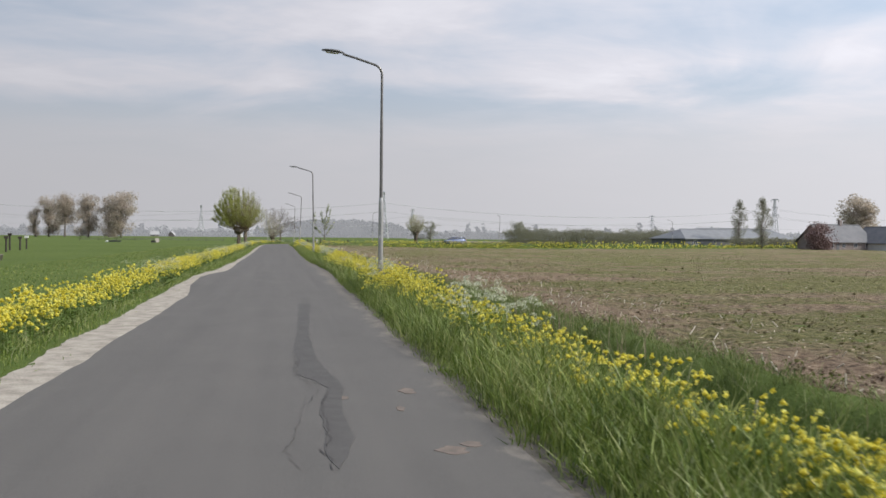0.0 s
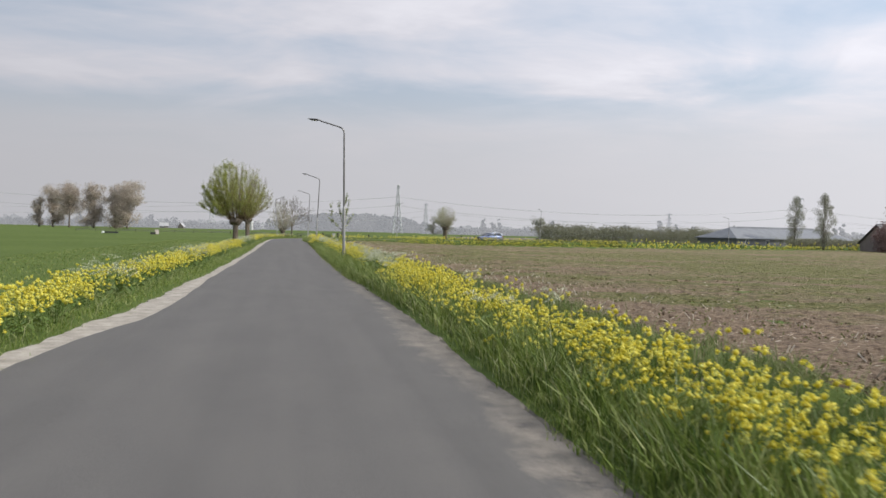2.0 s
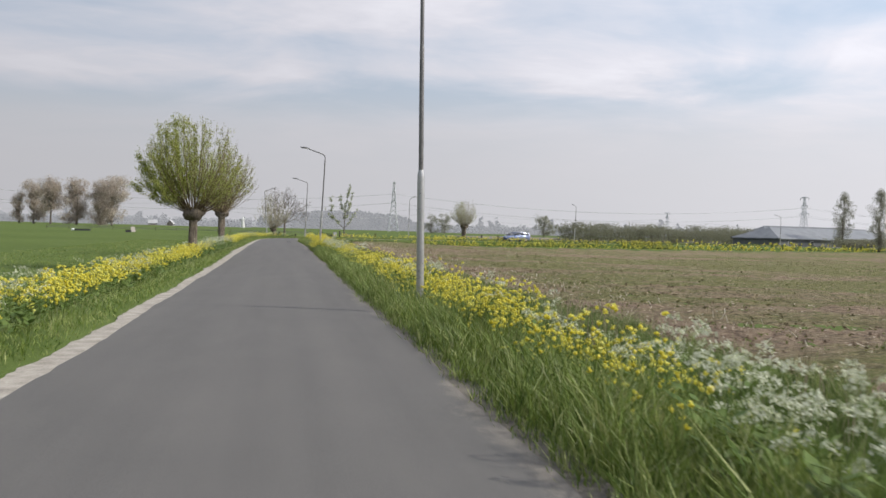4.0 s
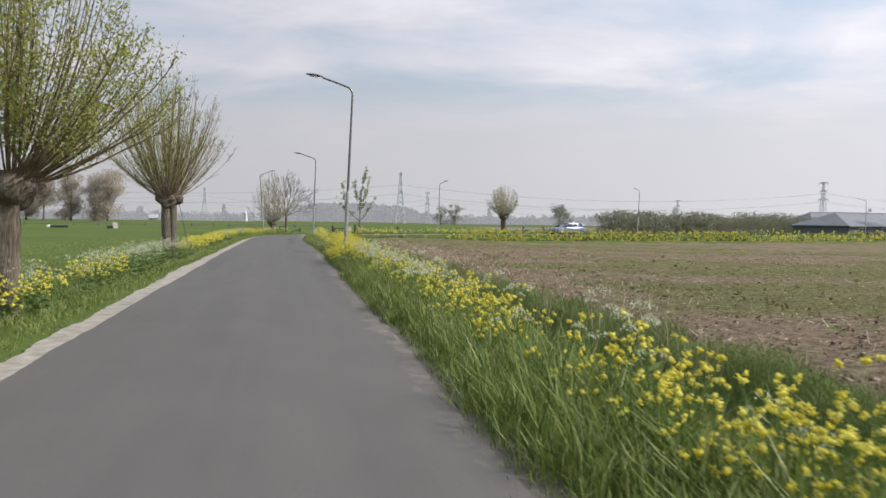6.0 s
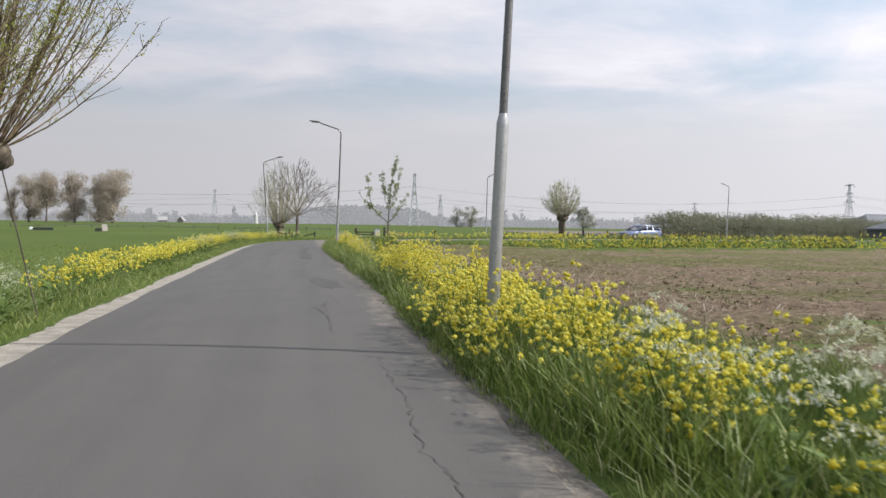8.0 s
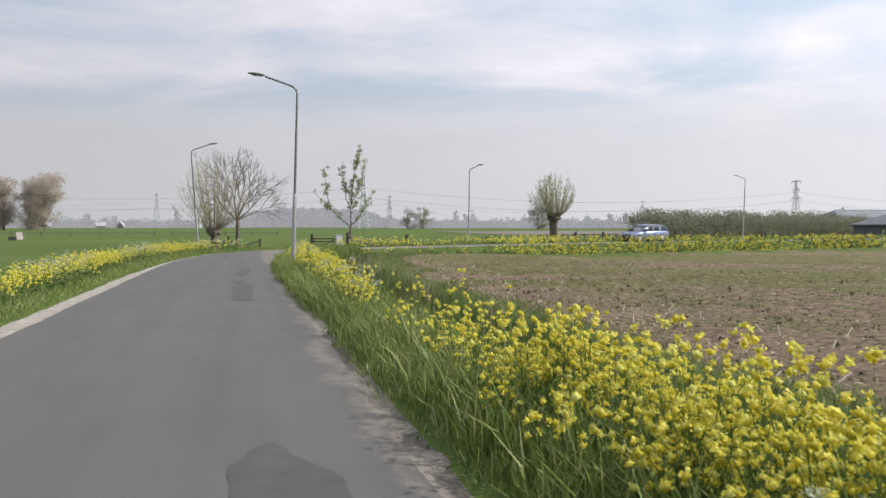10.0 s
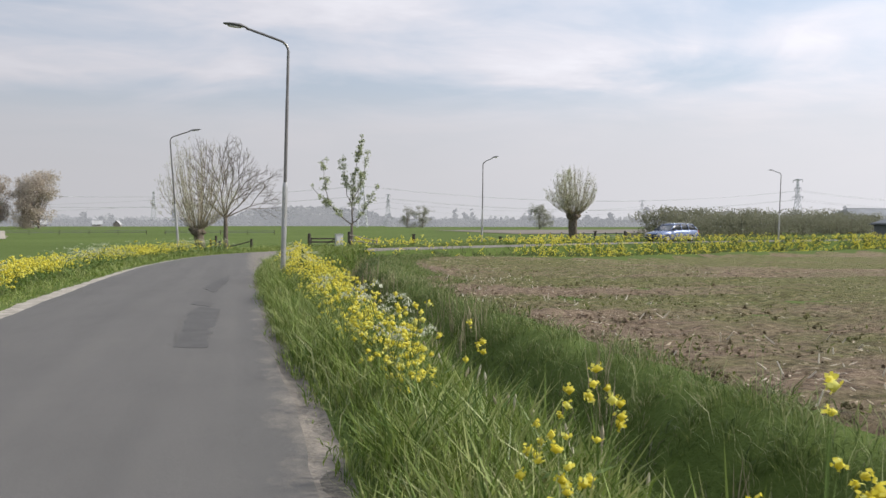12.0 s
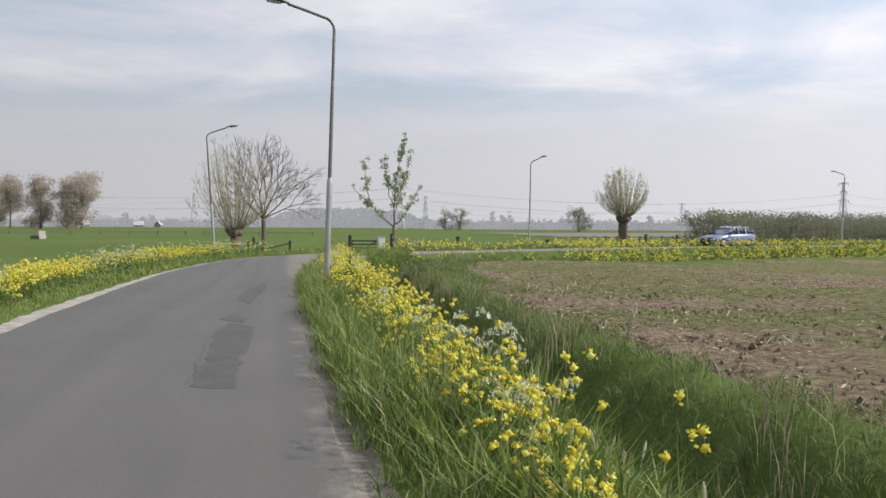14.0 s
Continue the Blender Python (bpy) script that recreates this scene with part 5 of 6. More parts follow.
def crack(pts, width, seed):
    r = np.random.default_rng(seed)
    p = np.array(pts, float)
    d = np.concatenate([[0], np.cumsum(np.linalg.norm(np.diff(p, axis=0), axis=1))])
    n = max(6, int(d[-1] / 0.06))
    k = np.linspace(0, d[-1], n)
    q = np.stack([np.interp(k, d, p[:, 0]), np.interp(k, d, p[:, 1])], 1) + r.normal(0, 0.013, (n, 2)) + np.cumsum(r.normal(0, 0.010, (n, 2)), 0)
    w = width * r.uniform(0.1, 0.9, n)
    z = [road_z(x) + 0.004 for x, _ in q]
    v = np.concatenate([np.stack([q[:, 0] - w, q[:, 1], z], 1), np.stack([q[:, 0] + w, q[:, 1], z], 1)])
    i = np.arange(n - 1)
    tagged(Shape().put(v, np.stack([i, n + i, n + i + 1, i + 1], 1)).thing("road_crack", CRACK), "jagged open crack in the asphalt", "crack", kind="structure")


flat_patch("road_patch", [(0.43, 15.5), (0.69, 15.5), (0.57, 13.0), (0.47, 10.3), (0.46, 7.4), (0.62, 5.7), (0.53, 4.4), (0.56, 3.6), (0.47, 3.1), (0.39, 2.8), (0.33, 3.3), (0.38, 3.8), (0.35, 4.4), (0.48, 5.6), (0.24, 6.4), (0.23, 8.4), (0.33, 11.1)], 0.0014, PATCH, "long dark repair patch in the asphalt", 0.03)
flat_patch("road_patch", [(0.65, 104.3), (0.92, 104.85), (1.24, 104.1), (1.3, 102.3), (1.08, 101.8), (0.85, 102.3), (0.7, 103.4)], 0.0014, PATCH, "dark round repair patch in the asphalt", 0.07)
flat_patch("road_patch", [(0.55, 115.6), (0.56, 116.8), (0.51, 119.4), (0.6, 120.4), (0.95, 119.9), (0.94, 118.1), (0.89, 117.0), (0.92, 115.5), (0.74, 115.5)], 0.0014, PATCH, "dark jagged repair patch in the asphalt", 0.045)
flat_patch("road_patch", [(0.45, 120.9), (0.53, 121.5), (0.8, 121.1), (0.79, 120.35)], 0.0014, PATCH, "small dark repair patch in the asphalt", 0.07)
flat_patch("road_patch", [(0.51, 124.6), (0.64, 126.7), (0.94, 129.4), (0.98, 127.2), (0.76, 123.4)], 0.0014, PATCH, "dark jagged repair patch in the asphalt", 0.045)
WORN = mottled("worn_reddish_aggregate", (0.115, 0.098, 0.086), (0.19, 0.152, 0.128), 9, 60, 0.95, 0, 0.5, 0.006)
for x, y, a, b in ((1.18, 5.4, 0.07, 0.09), (1.16, 3.2, 0.10, 0.07), (1.32, 3.36, 0.07, 0.05), (1.01, 4.6, 0.035, 0.06), (0.57, 5.1, 0.06, 0.05), (1.12, 101.7, 0.09, 0.05), (0.86, 101.4, 0.07, 0.06), (1.3, 102.1, 0.05, 0.05)):
    flat_patch("worn_spot", [(x + a * math.cos(q) * (1 + 0.3 * math.sin(5 * q + x * 9)), y + b * math.sin(q) * 1.6) for q in np.linspace(0, 2 * math.pi, 11)[:-1]], 0.0012, WORN, "small worn spot with reddish stones in the asphalt", 0.03)
crack([(0.21, 8.2), (0.25, 6.5), (0.39, 5.9), (0.5, 5.4), (0.35, 4.4), (0.36, 3.8), (0.3, 3.3), (0.41, 2.8)], 0.004, 1)
crack([(0.65, 98.1), (0.74, 97.2), (0.83, 96.2), (0.84, 95.7), (0.82, 95.2)], 0.007, 2)
crack([(0.98, 100.4), (1.04, 98.0), (1.19, 97.0)], 0.005, 3)
crack([(1.15, 93.2), (1.12, 89.9), (1.28, 88.7), (1.2, 87.3), (1.26, 85.5), (1.2, 84.4)], 0.006, 4)
crack([(1.3, 88.4), (1.37, 86.8), (1.27, 85.4)], 0.004, 5)
crack([(0.88, 99.2), (0.84, 98.3), (0.88, 97.7), (0.84, 97.1)], 0.007, 7)
crack([(0.77, 98.7), (0.79, 98.2), (0.65, 98.0), (0.62, 97.3)], 0.006, 8)
crack([(1.28, 86.1), (1.25, 85.2), (1.31, 84.9), (1.2, 84.5)], 0.008, 9)
crack([(-1.67, 92.2), (-1.62, 93.0), (-1.66, 93.8)], 0.004, 11)
crack([(-1.35, 101.0), (-1.33, 100.4), (-1.36, 99.7), (-1.30, 98.8)], 0.005, 12)
crack([(0.48, 5.6), (0.36, 5.95), (0.24, 6.4), (0.23, 7.6)], 0.007, 13)
crack([(0.39, 2.8), (0.33, 3.3), (0.37, 3.8), (0.35, 4.4), (0.47, 5.3)], 0.008, 14)
crack([(0.54, 115.6), (0.55, 117.6), (0.53, 119.8)], 0.006, 15)
crack([(-1.4, 99.7), (-1.39, 100.5), (-1.44, 101.5), (-1.3, 103.5)], 0.004, 6)


# ---- gates, fences and things in the meadow ----
def post(parent, x, y, h, r=0.07, name="post", mat=None):
    Shape().tube([(x, y, -0.3), (x, y, h - 0.02), (x, y, h)], [r, r * 0.95, r * 0.7], 8).thing(name, mat or WOOD, parent, False)


def farm_gate(x, y, turn, length, mat, label, sag=0.0, bars=5):
    g = stand("farm_gate", x, y, float(ground_z([x], [y])[0]), turn)
    post(g, 0, 0, 1.35, 0.10, "gate_post", DARK_WOOD)
    post(g, length, 0, 1.2, 0.09, "gate_post", mat)
    for i in range(bars):
        z = 0.22 + i * 0.2
        Shape().box((length / 2, 0, z - sag * 0.5), (length - 0.2, 0.035, 0.085), 0, 0).thing("rail", mat, g)
    Shape().tube([(0.15, 0.03, 0.2), (length - 0.15, 0.03, 0.22 + (bars - 1) * 0.2)], 0.03, 4).thing("brace", mat, g)
    for k in (0.12, length - 0.12):
        Shape().box((k, 0.04, 0.62), (0.08, 0.03, 0.95)).thing("stile", mat, g)
    return tagged(g, label, "gate")


farm_gate(5.25, 158.4, 4, 1.75, DARK_WOOD, "low dark wooden field gate beside the bend")
farm_gate(33.7, 175.6, -18, 2.9, WOOD, "pale wooden field gate behind the lane")
box = stand("control_box", 6.95, 157.6, float(ground_z([6.95], [157.6])[0]), 8)
Shape().box((0, 0, 0.5), (0.42, 0.3, 1.0)).thing("cabinet", mottled("pale_grey_cabinet", (0.36, 0.37, 0.38), (0.48, 0.49, 0.5), 4, 60, 0.6, 0, 0.1, 0.002), box)
Shape().box((0, 0, 1.02), (0.48, 0.36, 0.05)).thing("lid", STEEL, box)
Shape().box((0, -0.155, 0.55), (0.34, 0.012, 0.7)).thing("door", mottled("white_door", (0.44, 0.44, 0.45), (0.56, 0.56, 0.57), 4, 60, 0.6, 0, 0.1, 0.002), box)
tagged(box, "pale grey roadside control cabinet beside the gate", "cabinet")
rack = stand("rail_fence", 7.6, 157.9, float(ground_z([7.6], [157.9])[0]), 6)
post(rack, 0, 0, 1.15, 0.1, "post", DARK_WOOD)
post(rack, 1.7, 0, 0.75, 0.06, "post")
for z0, z1 in ((0.95, 0.55), (0.65, 0.35)):
    Shape().tube([(0, -0.08, z0), (1.75, -0.08, z1)], 0.035, 5).thing("rail", WOOD, rack)
tagged(rack, "weathered sloping wooden rail fence by the gate", "fence")
side = stand("rail_fence", -0.6, 162.2, float(ground_z([-0.6], [162.2])[0]), 4)
for x, h in ((0, 1.0), (0.32, 1.25), (0.55, 0.95), (2.5, 1.05)):
    post(side, x, 0, h, 0.08, "post", DARK_WOOD)
Shape().tube([(0.5, -0.06, 0.45), (1.4, -0.06, 0.62), (2.5, -0.06, 0.9)], 0.04, 5).thing("rail", DARK_WOOD, side)
tagged(side, "dark wooden posts with a sagging rail", "fence")
for x, y, h in ((13.3, 166.8, 1.15), (31.2, 176.2, 1.3), (21.5, 172.5, 0.9)):
    p = stand("fence_post", x, y, float(ground_z([x], [y])[0]))
    post(p, 0, 0, h, 0.11, "shaft", DARK_WOOD)
    Shape().box((0, 0, h + 0.03), (0.26, 0.26, 0.07)).thing("cap", DARK_WOOD, p)
    tagged(p, "short dark wooden post on the outer verge", "post", "posts on the outer verge")
for x, y, h, top in ((-28.8, 98.5, 1.6, 0), (-31.4, 109.0, 1.9, 0), (-30.4, 109.5, 1.5, 0), (-31.8, 117.5, 1.6, 1)):
    p = stand("fence_post", x, y, float(ground_z([x], [y])[0]), 0)
    post(p, 0, 0, h, 0.11, "shaft", DARK_WOOD)
    Shape().box((0, 0, h), (0.42, 0.3, 0.28)).thing("cap", DARK_WOOD if not top else mottled("white_cap", (0.6, 0.6, 0.6), (0.75, 0.75, 0.75), 5, 60), p)
    tagged(p, "dark wooden post with a white cap in the meadow" if top else "dark wooden post with a blunt cap in the meadow", "post", "posts in the meadow")
plank = stand("leaning_board", -20.2, 66.0, float(ground_z([-20.2], [66.0])[0]), 20)
Shape().box((0, 0, 0.6), (0.22, 0.08, 1.4), 0, 18).thing("board", WOOD, plank)
Shape().box((0.2, 0.15, 0.25), (0.5, 0.1, 0.5), 10, 35).thing("foot", WOOD, plank)
tagged(plank, "weathered pale board leaning at a meadow post", "board")


def wire_fence(x0, y0, x1, y1, step, label):
    f = stand("wire_fence", x0, y0, float(ground_z([x0], [y0])[0]))
    n = int(math.hypot(x1 - x0, y1 - y0) / step)
    for i in range(n + 1):
        k = i / n
        post(f, (x1 - x0) * k, (y1 - y0) * k, 0.95, 0.06, "post", DARK_WOOD)
    for z in (0.45, 0.8):
        Shape().tube([((x1 - x0) * k, (y1 - y0) * k, z - 0.02 * math.sin(k * n * math.pi) ** 2) for k in np.linspace(0, 1, 2 * n + 1)], 0.045, 4).thing("wire", DARK_STEEL, f)
    tagged(f, label, "fence")


wire_fence(-62, 290, -18, 296, 5.5, "low dark wire fence across the meadow")
wire_fence(-14, 292, 8, 292, 5.5, "low dark wire fence across the meadow")
wire_fence(46, 228, 76, 236, 2.0, "close-set post fence before the far field")
trough = stand("feed_trough", -32, 239, float(ground_z([-32], [239])[0]), 15)
Shape().box((-0.6, 0, 0.27), (1.1, 0.9, 0.54)).thing("tub", mottled("black_rubber", (0.02, 0.02, 0.02), (0.05, 0.05, 0.05), 3, 40), trough, False, "black rubber tub")
Shape().box((0.35, 0.1, 0.62), (0.9, 0.12, 1.2), 12, -22).thing("shield", mottled("pale_board", (0.26, 0.235, 0.21), (0.36, 0.33, 0.3), 3, 40), trough, False, "pale upright board")
Shape().box((0.75, 0.2, 0.4), (0.8, 0.1, 0.12), 30, 0).thing("strut", WOOD, trough)
tagged(trough, "black tub with a pale board standing in the meadow", "trough")
bath = stand("water_trough", -45, 249, float(ground_z([-45], [249])[0]), 5)
Shape().box((0.9, 0, 0.22), (3.2, 1.0, 0.42)).thing("basin", mottled("dark_basin", (0.03, 0.035, 0.035), (0.06, 0.065, 0.065), 2, 30), bath, False, "long dark basin")
Shape().tube([(-1.1, 0, 0), (-1.1, 0, 0.3), (-1.1, 0, 0.48)], [0.4, 0.38, 0.22], 12).thing("float_tank", mottled("white_tank", (0.6, 0.62, 0.62), (0.75, 0.76, 0.76), 2, 30), bath, False, "white float tank")
tagged(bath, "long dark water trough with a white tank", "trough")


# ---- the car on the crossing lane ----
def loft(rings):
    """A closed skin over rings of equal length."""
    k = len(rings[0])
    v = np.array(rings, float).reshape(-1, 3)
    i, j = np.meshgrid(np.arange(len(rings) - 1), np.arange(k), indexing="ij")
    q = np.stack([i * k + j, (i + 1) * k + j, (i + 1) * k + (j + 1) % k, i * k + (j + 1) % k], -1)
    n = (len(rings) - 1) * k
    return Shape().put(v, q, [(0, j, j + 1) for j in range(1, k - 1)] + [(n, n + j + 1, n + j) for j in range(1, k - 1)])


def estate_car(x, y, turn):
    car = stand("estate_car", x, y, 0.0, turn)
    paint = mottled("blue_car_paint", (0.13, 0.165, 0.27), (0.17, 0.21, 0.33), 1.5, 300, 0.25, 0.4, 0.0, 0.001, 0.6, False)
    glass = mottled("tinted_glass", (0.02, 0.024, 0.028), (0.035, 0.04, 0.045), 1, 5, 0.06, 0, 0.0, 0.001, 0.7, False)
    rubber = mottled("tyre_rubber", (0.015, 0.015, 0.015), (0.03, 0.03, 0.03), 8, 90, 0.9)
    alloy = mottled("alloy_rim", (0.4, 0.4, 0.41), (0.55, 0.55, 0.56), 8, 90, 0.35, 0.8)
    st = [(0.0, 0.62, 0.34, 0.60), (0.12, 0.78, 0.24, 0.70), (0.45, 0.88, 0.20, 0.79), (1.0, 0.91, 0.18, 0.88), (1.45, 0.915, 0.18, 0.95), (2.3, 0.92, 0.18, 0.98), (3.4, 0.92, 0.19, 1.0), (4.2, 0.90, 0.22, 1.0), (4.52, 0.84, 0.28, 0.95), (4.62, 0.74, 0.36, 0.80)]
    rings = []
    for px, w, lo, hi in st:
        rings.append([(px, -w * 0.9, lo), (px, -w, lo + 0.16), (px, -w, hi - 0.18), (px, -w * 0.93, hi - 0.03), (px, -w * 0.6, hi + 0.02), (px, w * 0.6, hi + 0.02), (px, w * 0.93, hi - 0.03), (px, w, hi - 0.18), (px, w, lo + 0.16), (px, w * 0.9, lo)])
    loft(rings).thing("body", paint, car, True, "glossy metallic blue bodywork")
    cab = [(1.18, 0.80, 0.93, 0.95), (1.75, 0.72, 0.95, 1.30), (2.1, 0.66, 0.97, 1.43), (2.9, 0.64, 0.98, 1.47), (3.7, 0.63, 0.98, 1.45), (4.15, 0.62, 0.98, 1.40), (4.5, 0.66, 0.95, 1.02)]
    rings = [[(px, -0.84, lo), (px, -w - 0.02, (lo + hi) / 2 + 0.08), (px, -w, hi - 0.02), (px, w, hi - 0.02), (px, w + 0.02, (lo + hi) / 2 + 0.08), (px, 0.84, lo)] for px, w, lo, hi in cab]
    loft(rings).thing("glazing", glass, car, True, "dark tinted glazing")
    roof = [(1.95, 0.62, 1.39), (2.15, 0.655, 1.46), (2.9, 0.64, 1.49), (3.7, 0.63, 1.47), (4.25, 0.61, 1.41)]
    loft([[(px, -w, z - 0.05), (px, -w * 0.9, z), (px, w * 0.9, z), (px, w, z - 0.05)] for px, w, z in roof]).thing("roof", paint, car, True)
    for s in (-1, 1):
        for a, b in (((1.25, 0.83, 0.95), (2.05, 0.665, 1.42)), ((2.55, 0.87, 0.97), (2.6, 0.665, 1.44)), ((3.4, 0.87, 0.98), (3.42, 0.655, 1.44)), ((4.45, 0.8, 0.98), (4.1, 0.64, 1.4))):
            Shape().tube([(a[0], s * a[1], a[2]), (b[0], s * b[1], b[2])], 0.035, 5).thing("pillar", paint, car)
        Shape().tube([(2.2, s * 0.6, 1.50), (2.9, s * 0.6, 1.53), (4.0, s * 0.58, 1.47)], 0.018, 5).thing("roof_rail", alloy, car)
        Shape().box((1.62, s * 1.0, 0.98), (0.14, 0.2, 0.13)).thing("mirror", paint, car)
        Shape().box((0.16, s * 0.6, 0.63), (0.2, 0.3, 0.13), s * 25).thing("headlight", alloy, car, False, "clear headlight")
        Shape().box((4.56, s * 0.66, 0.83), (0.12, 0.24, 0.16), -s * 20).thing("tail_light", mottled("red_lamp", (0.3, 0.01, 0.01), (0.45, 0.02, 0.02), 4, 40, 0.3), car, False, "red tail light")
        for px in (0.86, 3.62):
            wheel = Shape().tube([(px, s * 0.70, 0.32), (px, s * 0.72, 0.32), (px, s * 0.90, 0.32), (px, s * 0.92, 0.32)], [0.28, 0.32, 0.32, 0.29], 20).thing("wheel", rubber, car, False, "black tyre")
            Shape().tube([(px, s * 0.91, 0.32), (px, s * 0.93, 0.32)], [0.20, 0.17], 12).thing("rim", alloy, wheel, False, "silver alloy rim")
    Shape().box((0.03, 0, 0.55), (0.06, 0.9, 0.14)).thing("grille", rubber, car, False, "black grille")
    Shape().box((0.05, 0, 0.36), (0.1, 1.3, 0.12)).thing("bumper", rubber, car)
    return tagged(car, "metallic blue estate car driving on the crossing lane", "car")


cx, cy = along(np.array([187.0]), np.array([-0.75]))
dirx, diry = np.interp(187.0, LINE_S, LINE_D[:, 0]), np.interp(187.0, LINE_S, LINE_D[:, 1])
estate_car(float(cx[0]) - 2.3 * dirx, float(cy[0]) - 2.3 * diry, math.degrees(math.atan2(diry, dirx)))


# ---- farm, hedge and distance ----
# dark tiles painted lighter, as haze over the fields would show them
HAZED_ROOF = mottled("hazed_dark_roof_tiles", (0.15, 0.16, 0.175), (0.21, 0.22, 0.235), 0.5, 6, 0.8, 0, 0.4, 0.03)
ROOF_GREY = mottled("grey_roof_tiles", (0.125, 0.13, 0.14), (0.18, 0.18, 0.19), 0.5, 6, 0.8, 0, 0.4, 0.03)
PALE_ROOF = mottled("pale_sheet_roof", (0.32, 0.32, 0.33), (0.40, 0.40, 0.41), 0.5, 6, 0.8, 0, 0.3, 0.03)
BRICK = mottled("farm_brick", (0.20, 0.17, 0.16), (0.29, 0.25, 0.235), 0.8, 8, 0.9, 0, 0.3, 0.02)
PLASTER = mottled("pale_plaster", (0.50, 0.50, 0.49), (0.62, 0.62, 0.61), 0.8, 8, 0.9, 0, 0.2, 0.01)
DARK_BOARD = mottled("dark_boarding", (0.12, 0.125, 0.135), (0.17, 0.175, 0.19), 0.8, 8, 0.9, 0, 0.3, 0.02)
PANE = mottled("window_pane", (0.04, 0.05, 0.06), (0.07, 0.08, 0.09), 1, 8, 0.15, 0, 0.0, 0.01, 0.6)
FRAME_WHITE = mottled("white_frames", (0.6, 0.6, 0.6), (0.72, 0.72, 0.72), 2, 30, 0.6)


def building(name, x, y, turn, length, depth, eaves, ridge, wall_mat, roof_mat, label, windows=4, hip=0.0, chimney=False):
    """A house or barn: walls, gabled roof with overhang, doors and windows."""
    b = stand(name, x, y, float(ground_z([x], [y])[0]), turn)
    L, D = length / 2, depth / 2
    Shape().put([(-L, -D, -0.5), (L, -D, -0.5), (L, D, -0.5), (-L, D, -0.5), (-L, -D, eaves), (L, -D, eaves), (L, D, eaves), (-L, D, eaves), (-L + hip, 0, ridge - 0.3), (L - hip, 0, ridge - 0.3)],
                [(0, 1, 5, 4), (2, 3, 7, 6), (4, 5, 9, 8), (6, 7, 8, 9)], [(4, 8, 7), (5, 6, 9)]).put([(-L, -D, -0.5), (-L, -D, eaves), (-L, D, eaves), (-L, D, -0.5), (L, -D, -0.5), (L, D, -0.5), (L, D, eaves), (L, -D, eaves)], [(0, 1, 2, 3), (4, 5, 6, 7)]).thing("outer_wall", wall_mat, b)
    o, t = 0.5, 0.22
    A, C = L + o, D + o
    low = eaves - o * (ridge - eaves) / D
    r = Shape()
    for k in (0, t):
        r.put([(-A, -C, low + k), (A, -C, low + k), (A - hip, 0, ridge + k), (-A + hip, 0, ridge + k), (A, C, low + k), (-A, C, low + k)], [(0, 1, 2, 3), (4, 5, 3, 2)], [(1, 4, 2), (5, 0, 3)] if hip else None)
    r.put([(-A, -C, low), (A, -C, low), (A, -C, low + t), (-A, -C, low + t), (-A, C, low), (A, C, low), (A, C, low + t), (-A, C, low + t)], [(0, 1, 2, 3), (5, 4, 7, 6)])
    roof = r.thing("roof", roof_mat, b)
    Shape().tube([(-A + hip, 0, ridge + t), (A - hip, 0, ridge + t)], 0.16, 6).thing("ridge", roof_mat, roof)
    if chimney:
        Shape().box((L * 0.2, 0, ridge + 0.7), (0.8, 0.8, 1.6)).thing("chimney", BRICK, roof)
    for i in range(windows):
        px = -L + (i + 0.5) * length / windows
        w = Shape().box((px, -D - 0.01, eaves * 0.52), (1.3, 0.1, 1.3)).thing("window", FRAME_WHITE, b)
        for k in (-0.3, 0.3):
            Shape().box((px + k, -D - 0.05, eaves * 0.52), (0.5, 0.06, 1.1)).thing("pane", PANE, w)
    Shape().box((-L + length * 0.5 / max(windows, 1) + length / max(windows, 1) * 0.5, -D - 0.01, 1.0), (1.1, 0.1, 2.1)).thing("door", DARK_BOARD, b)
    return tagged(b, label, "building")


building("barn", 172, 306, 8, 44, 16, 2.6, 6.2, DARK_BOARD, HAZED_ROOF, "long low dark barn with a hipped roof", 6, 6.0)
building("barn", 129.6, 234.6, 20, 46, 13, 2.2, 4.7, DARK_BOARD, HAZED_ROOF, "long low grey barn beside the poplars", 6, 5.0)
building("farmhouse", 150, 212, 12, 17, 10, 2.3, 6.6, BRICK, ROOF_GREY, "brick farmhouse with a steep grey roof", 4, 0.0, True)
building("farmhouse", 162, 208, 100, 12, 9, 2.2, 6.2, PLASTER, ROOF_GREY, "pale gabled house beside the farm", 3)


for x, y, turn, length in ((-131, 976, 10, 12), (-114, 984, 80, 9), (-176, 960, 15, 11)):
    building("farmhouse", x, y, turn, length * 0.7, 6, 2.4, 5.6, BRICK, PALE_ROOF, "small pale-roofed house far across the meadow", 3)
tower = stand("white_tower", -39, 940, -0.75)
Shape().tube([(0, 0, -0.5), (0, 0, 3), (0, 0, 8.2)], [1.9, 1.7, 1.3], 8).thing("shaft", PLASTER, tower)
Shape().tube([(0, 0, 8.2), (0, 0, 9.0), (0, 0, 12.0)], [1.5, 1.2, 0.1], 8).thing("cap", FRAME_WHITE, tower, False, "white pointed cap")
tagged(tower, "small white pointed tower far across the meadow", "tower")


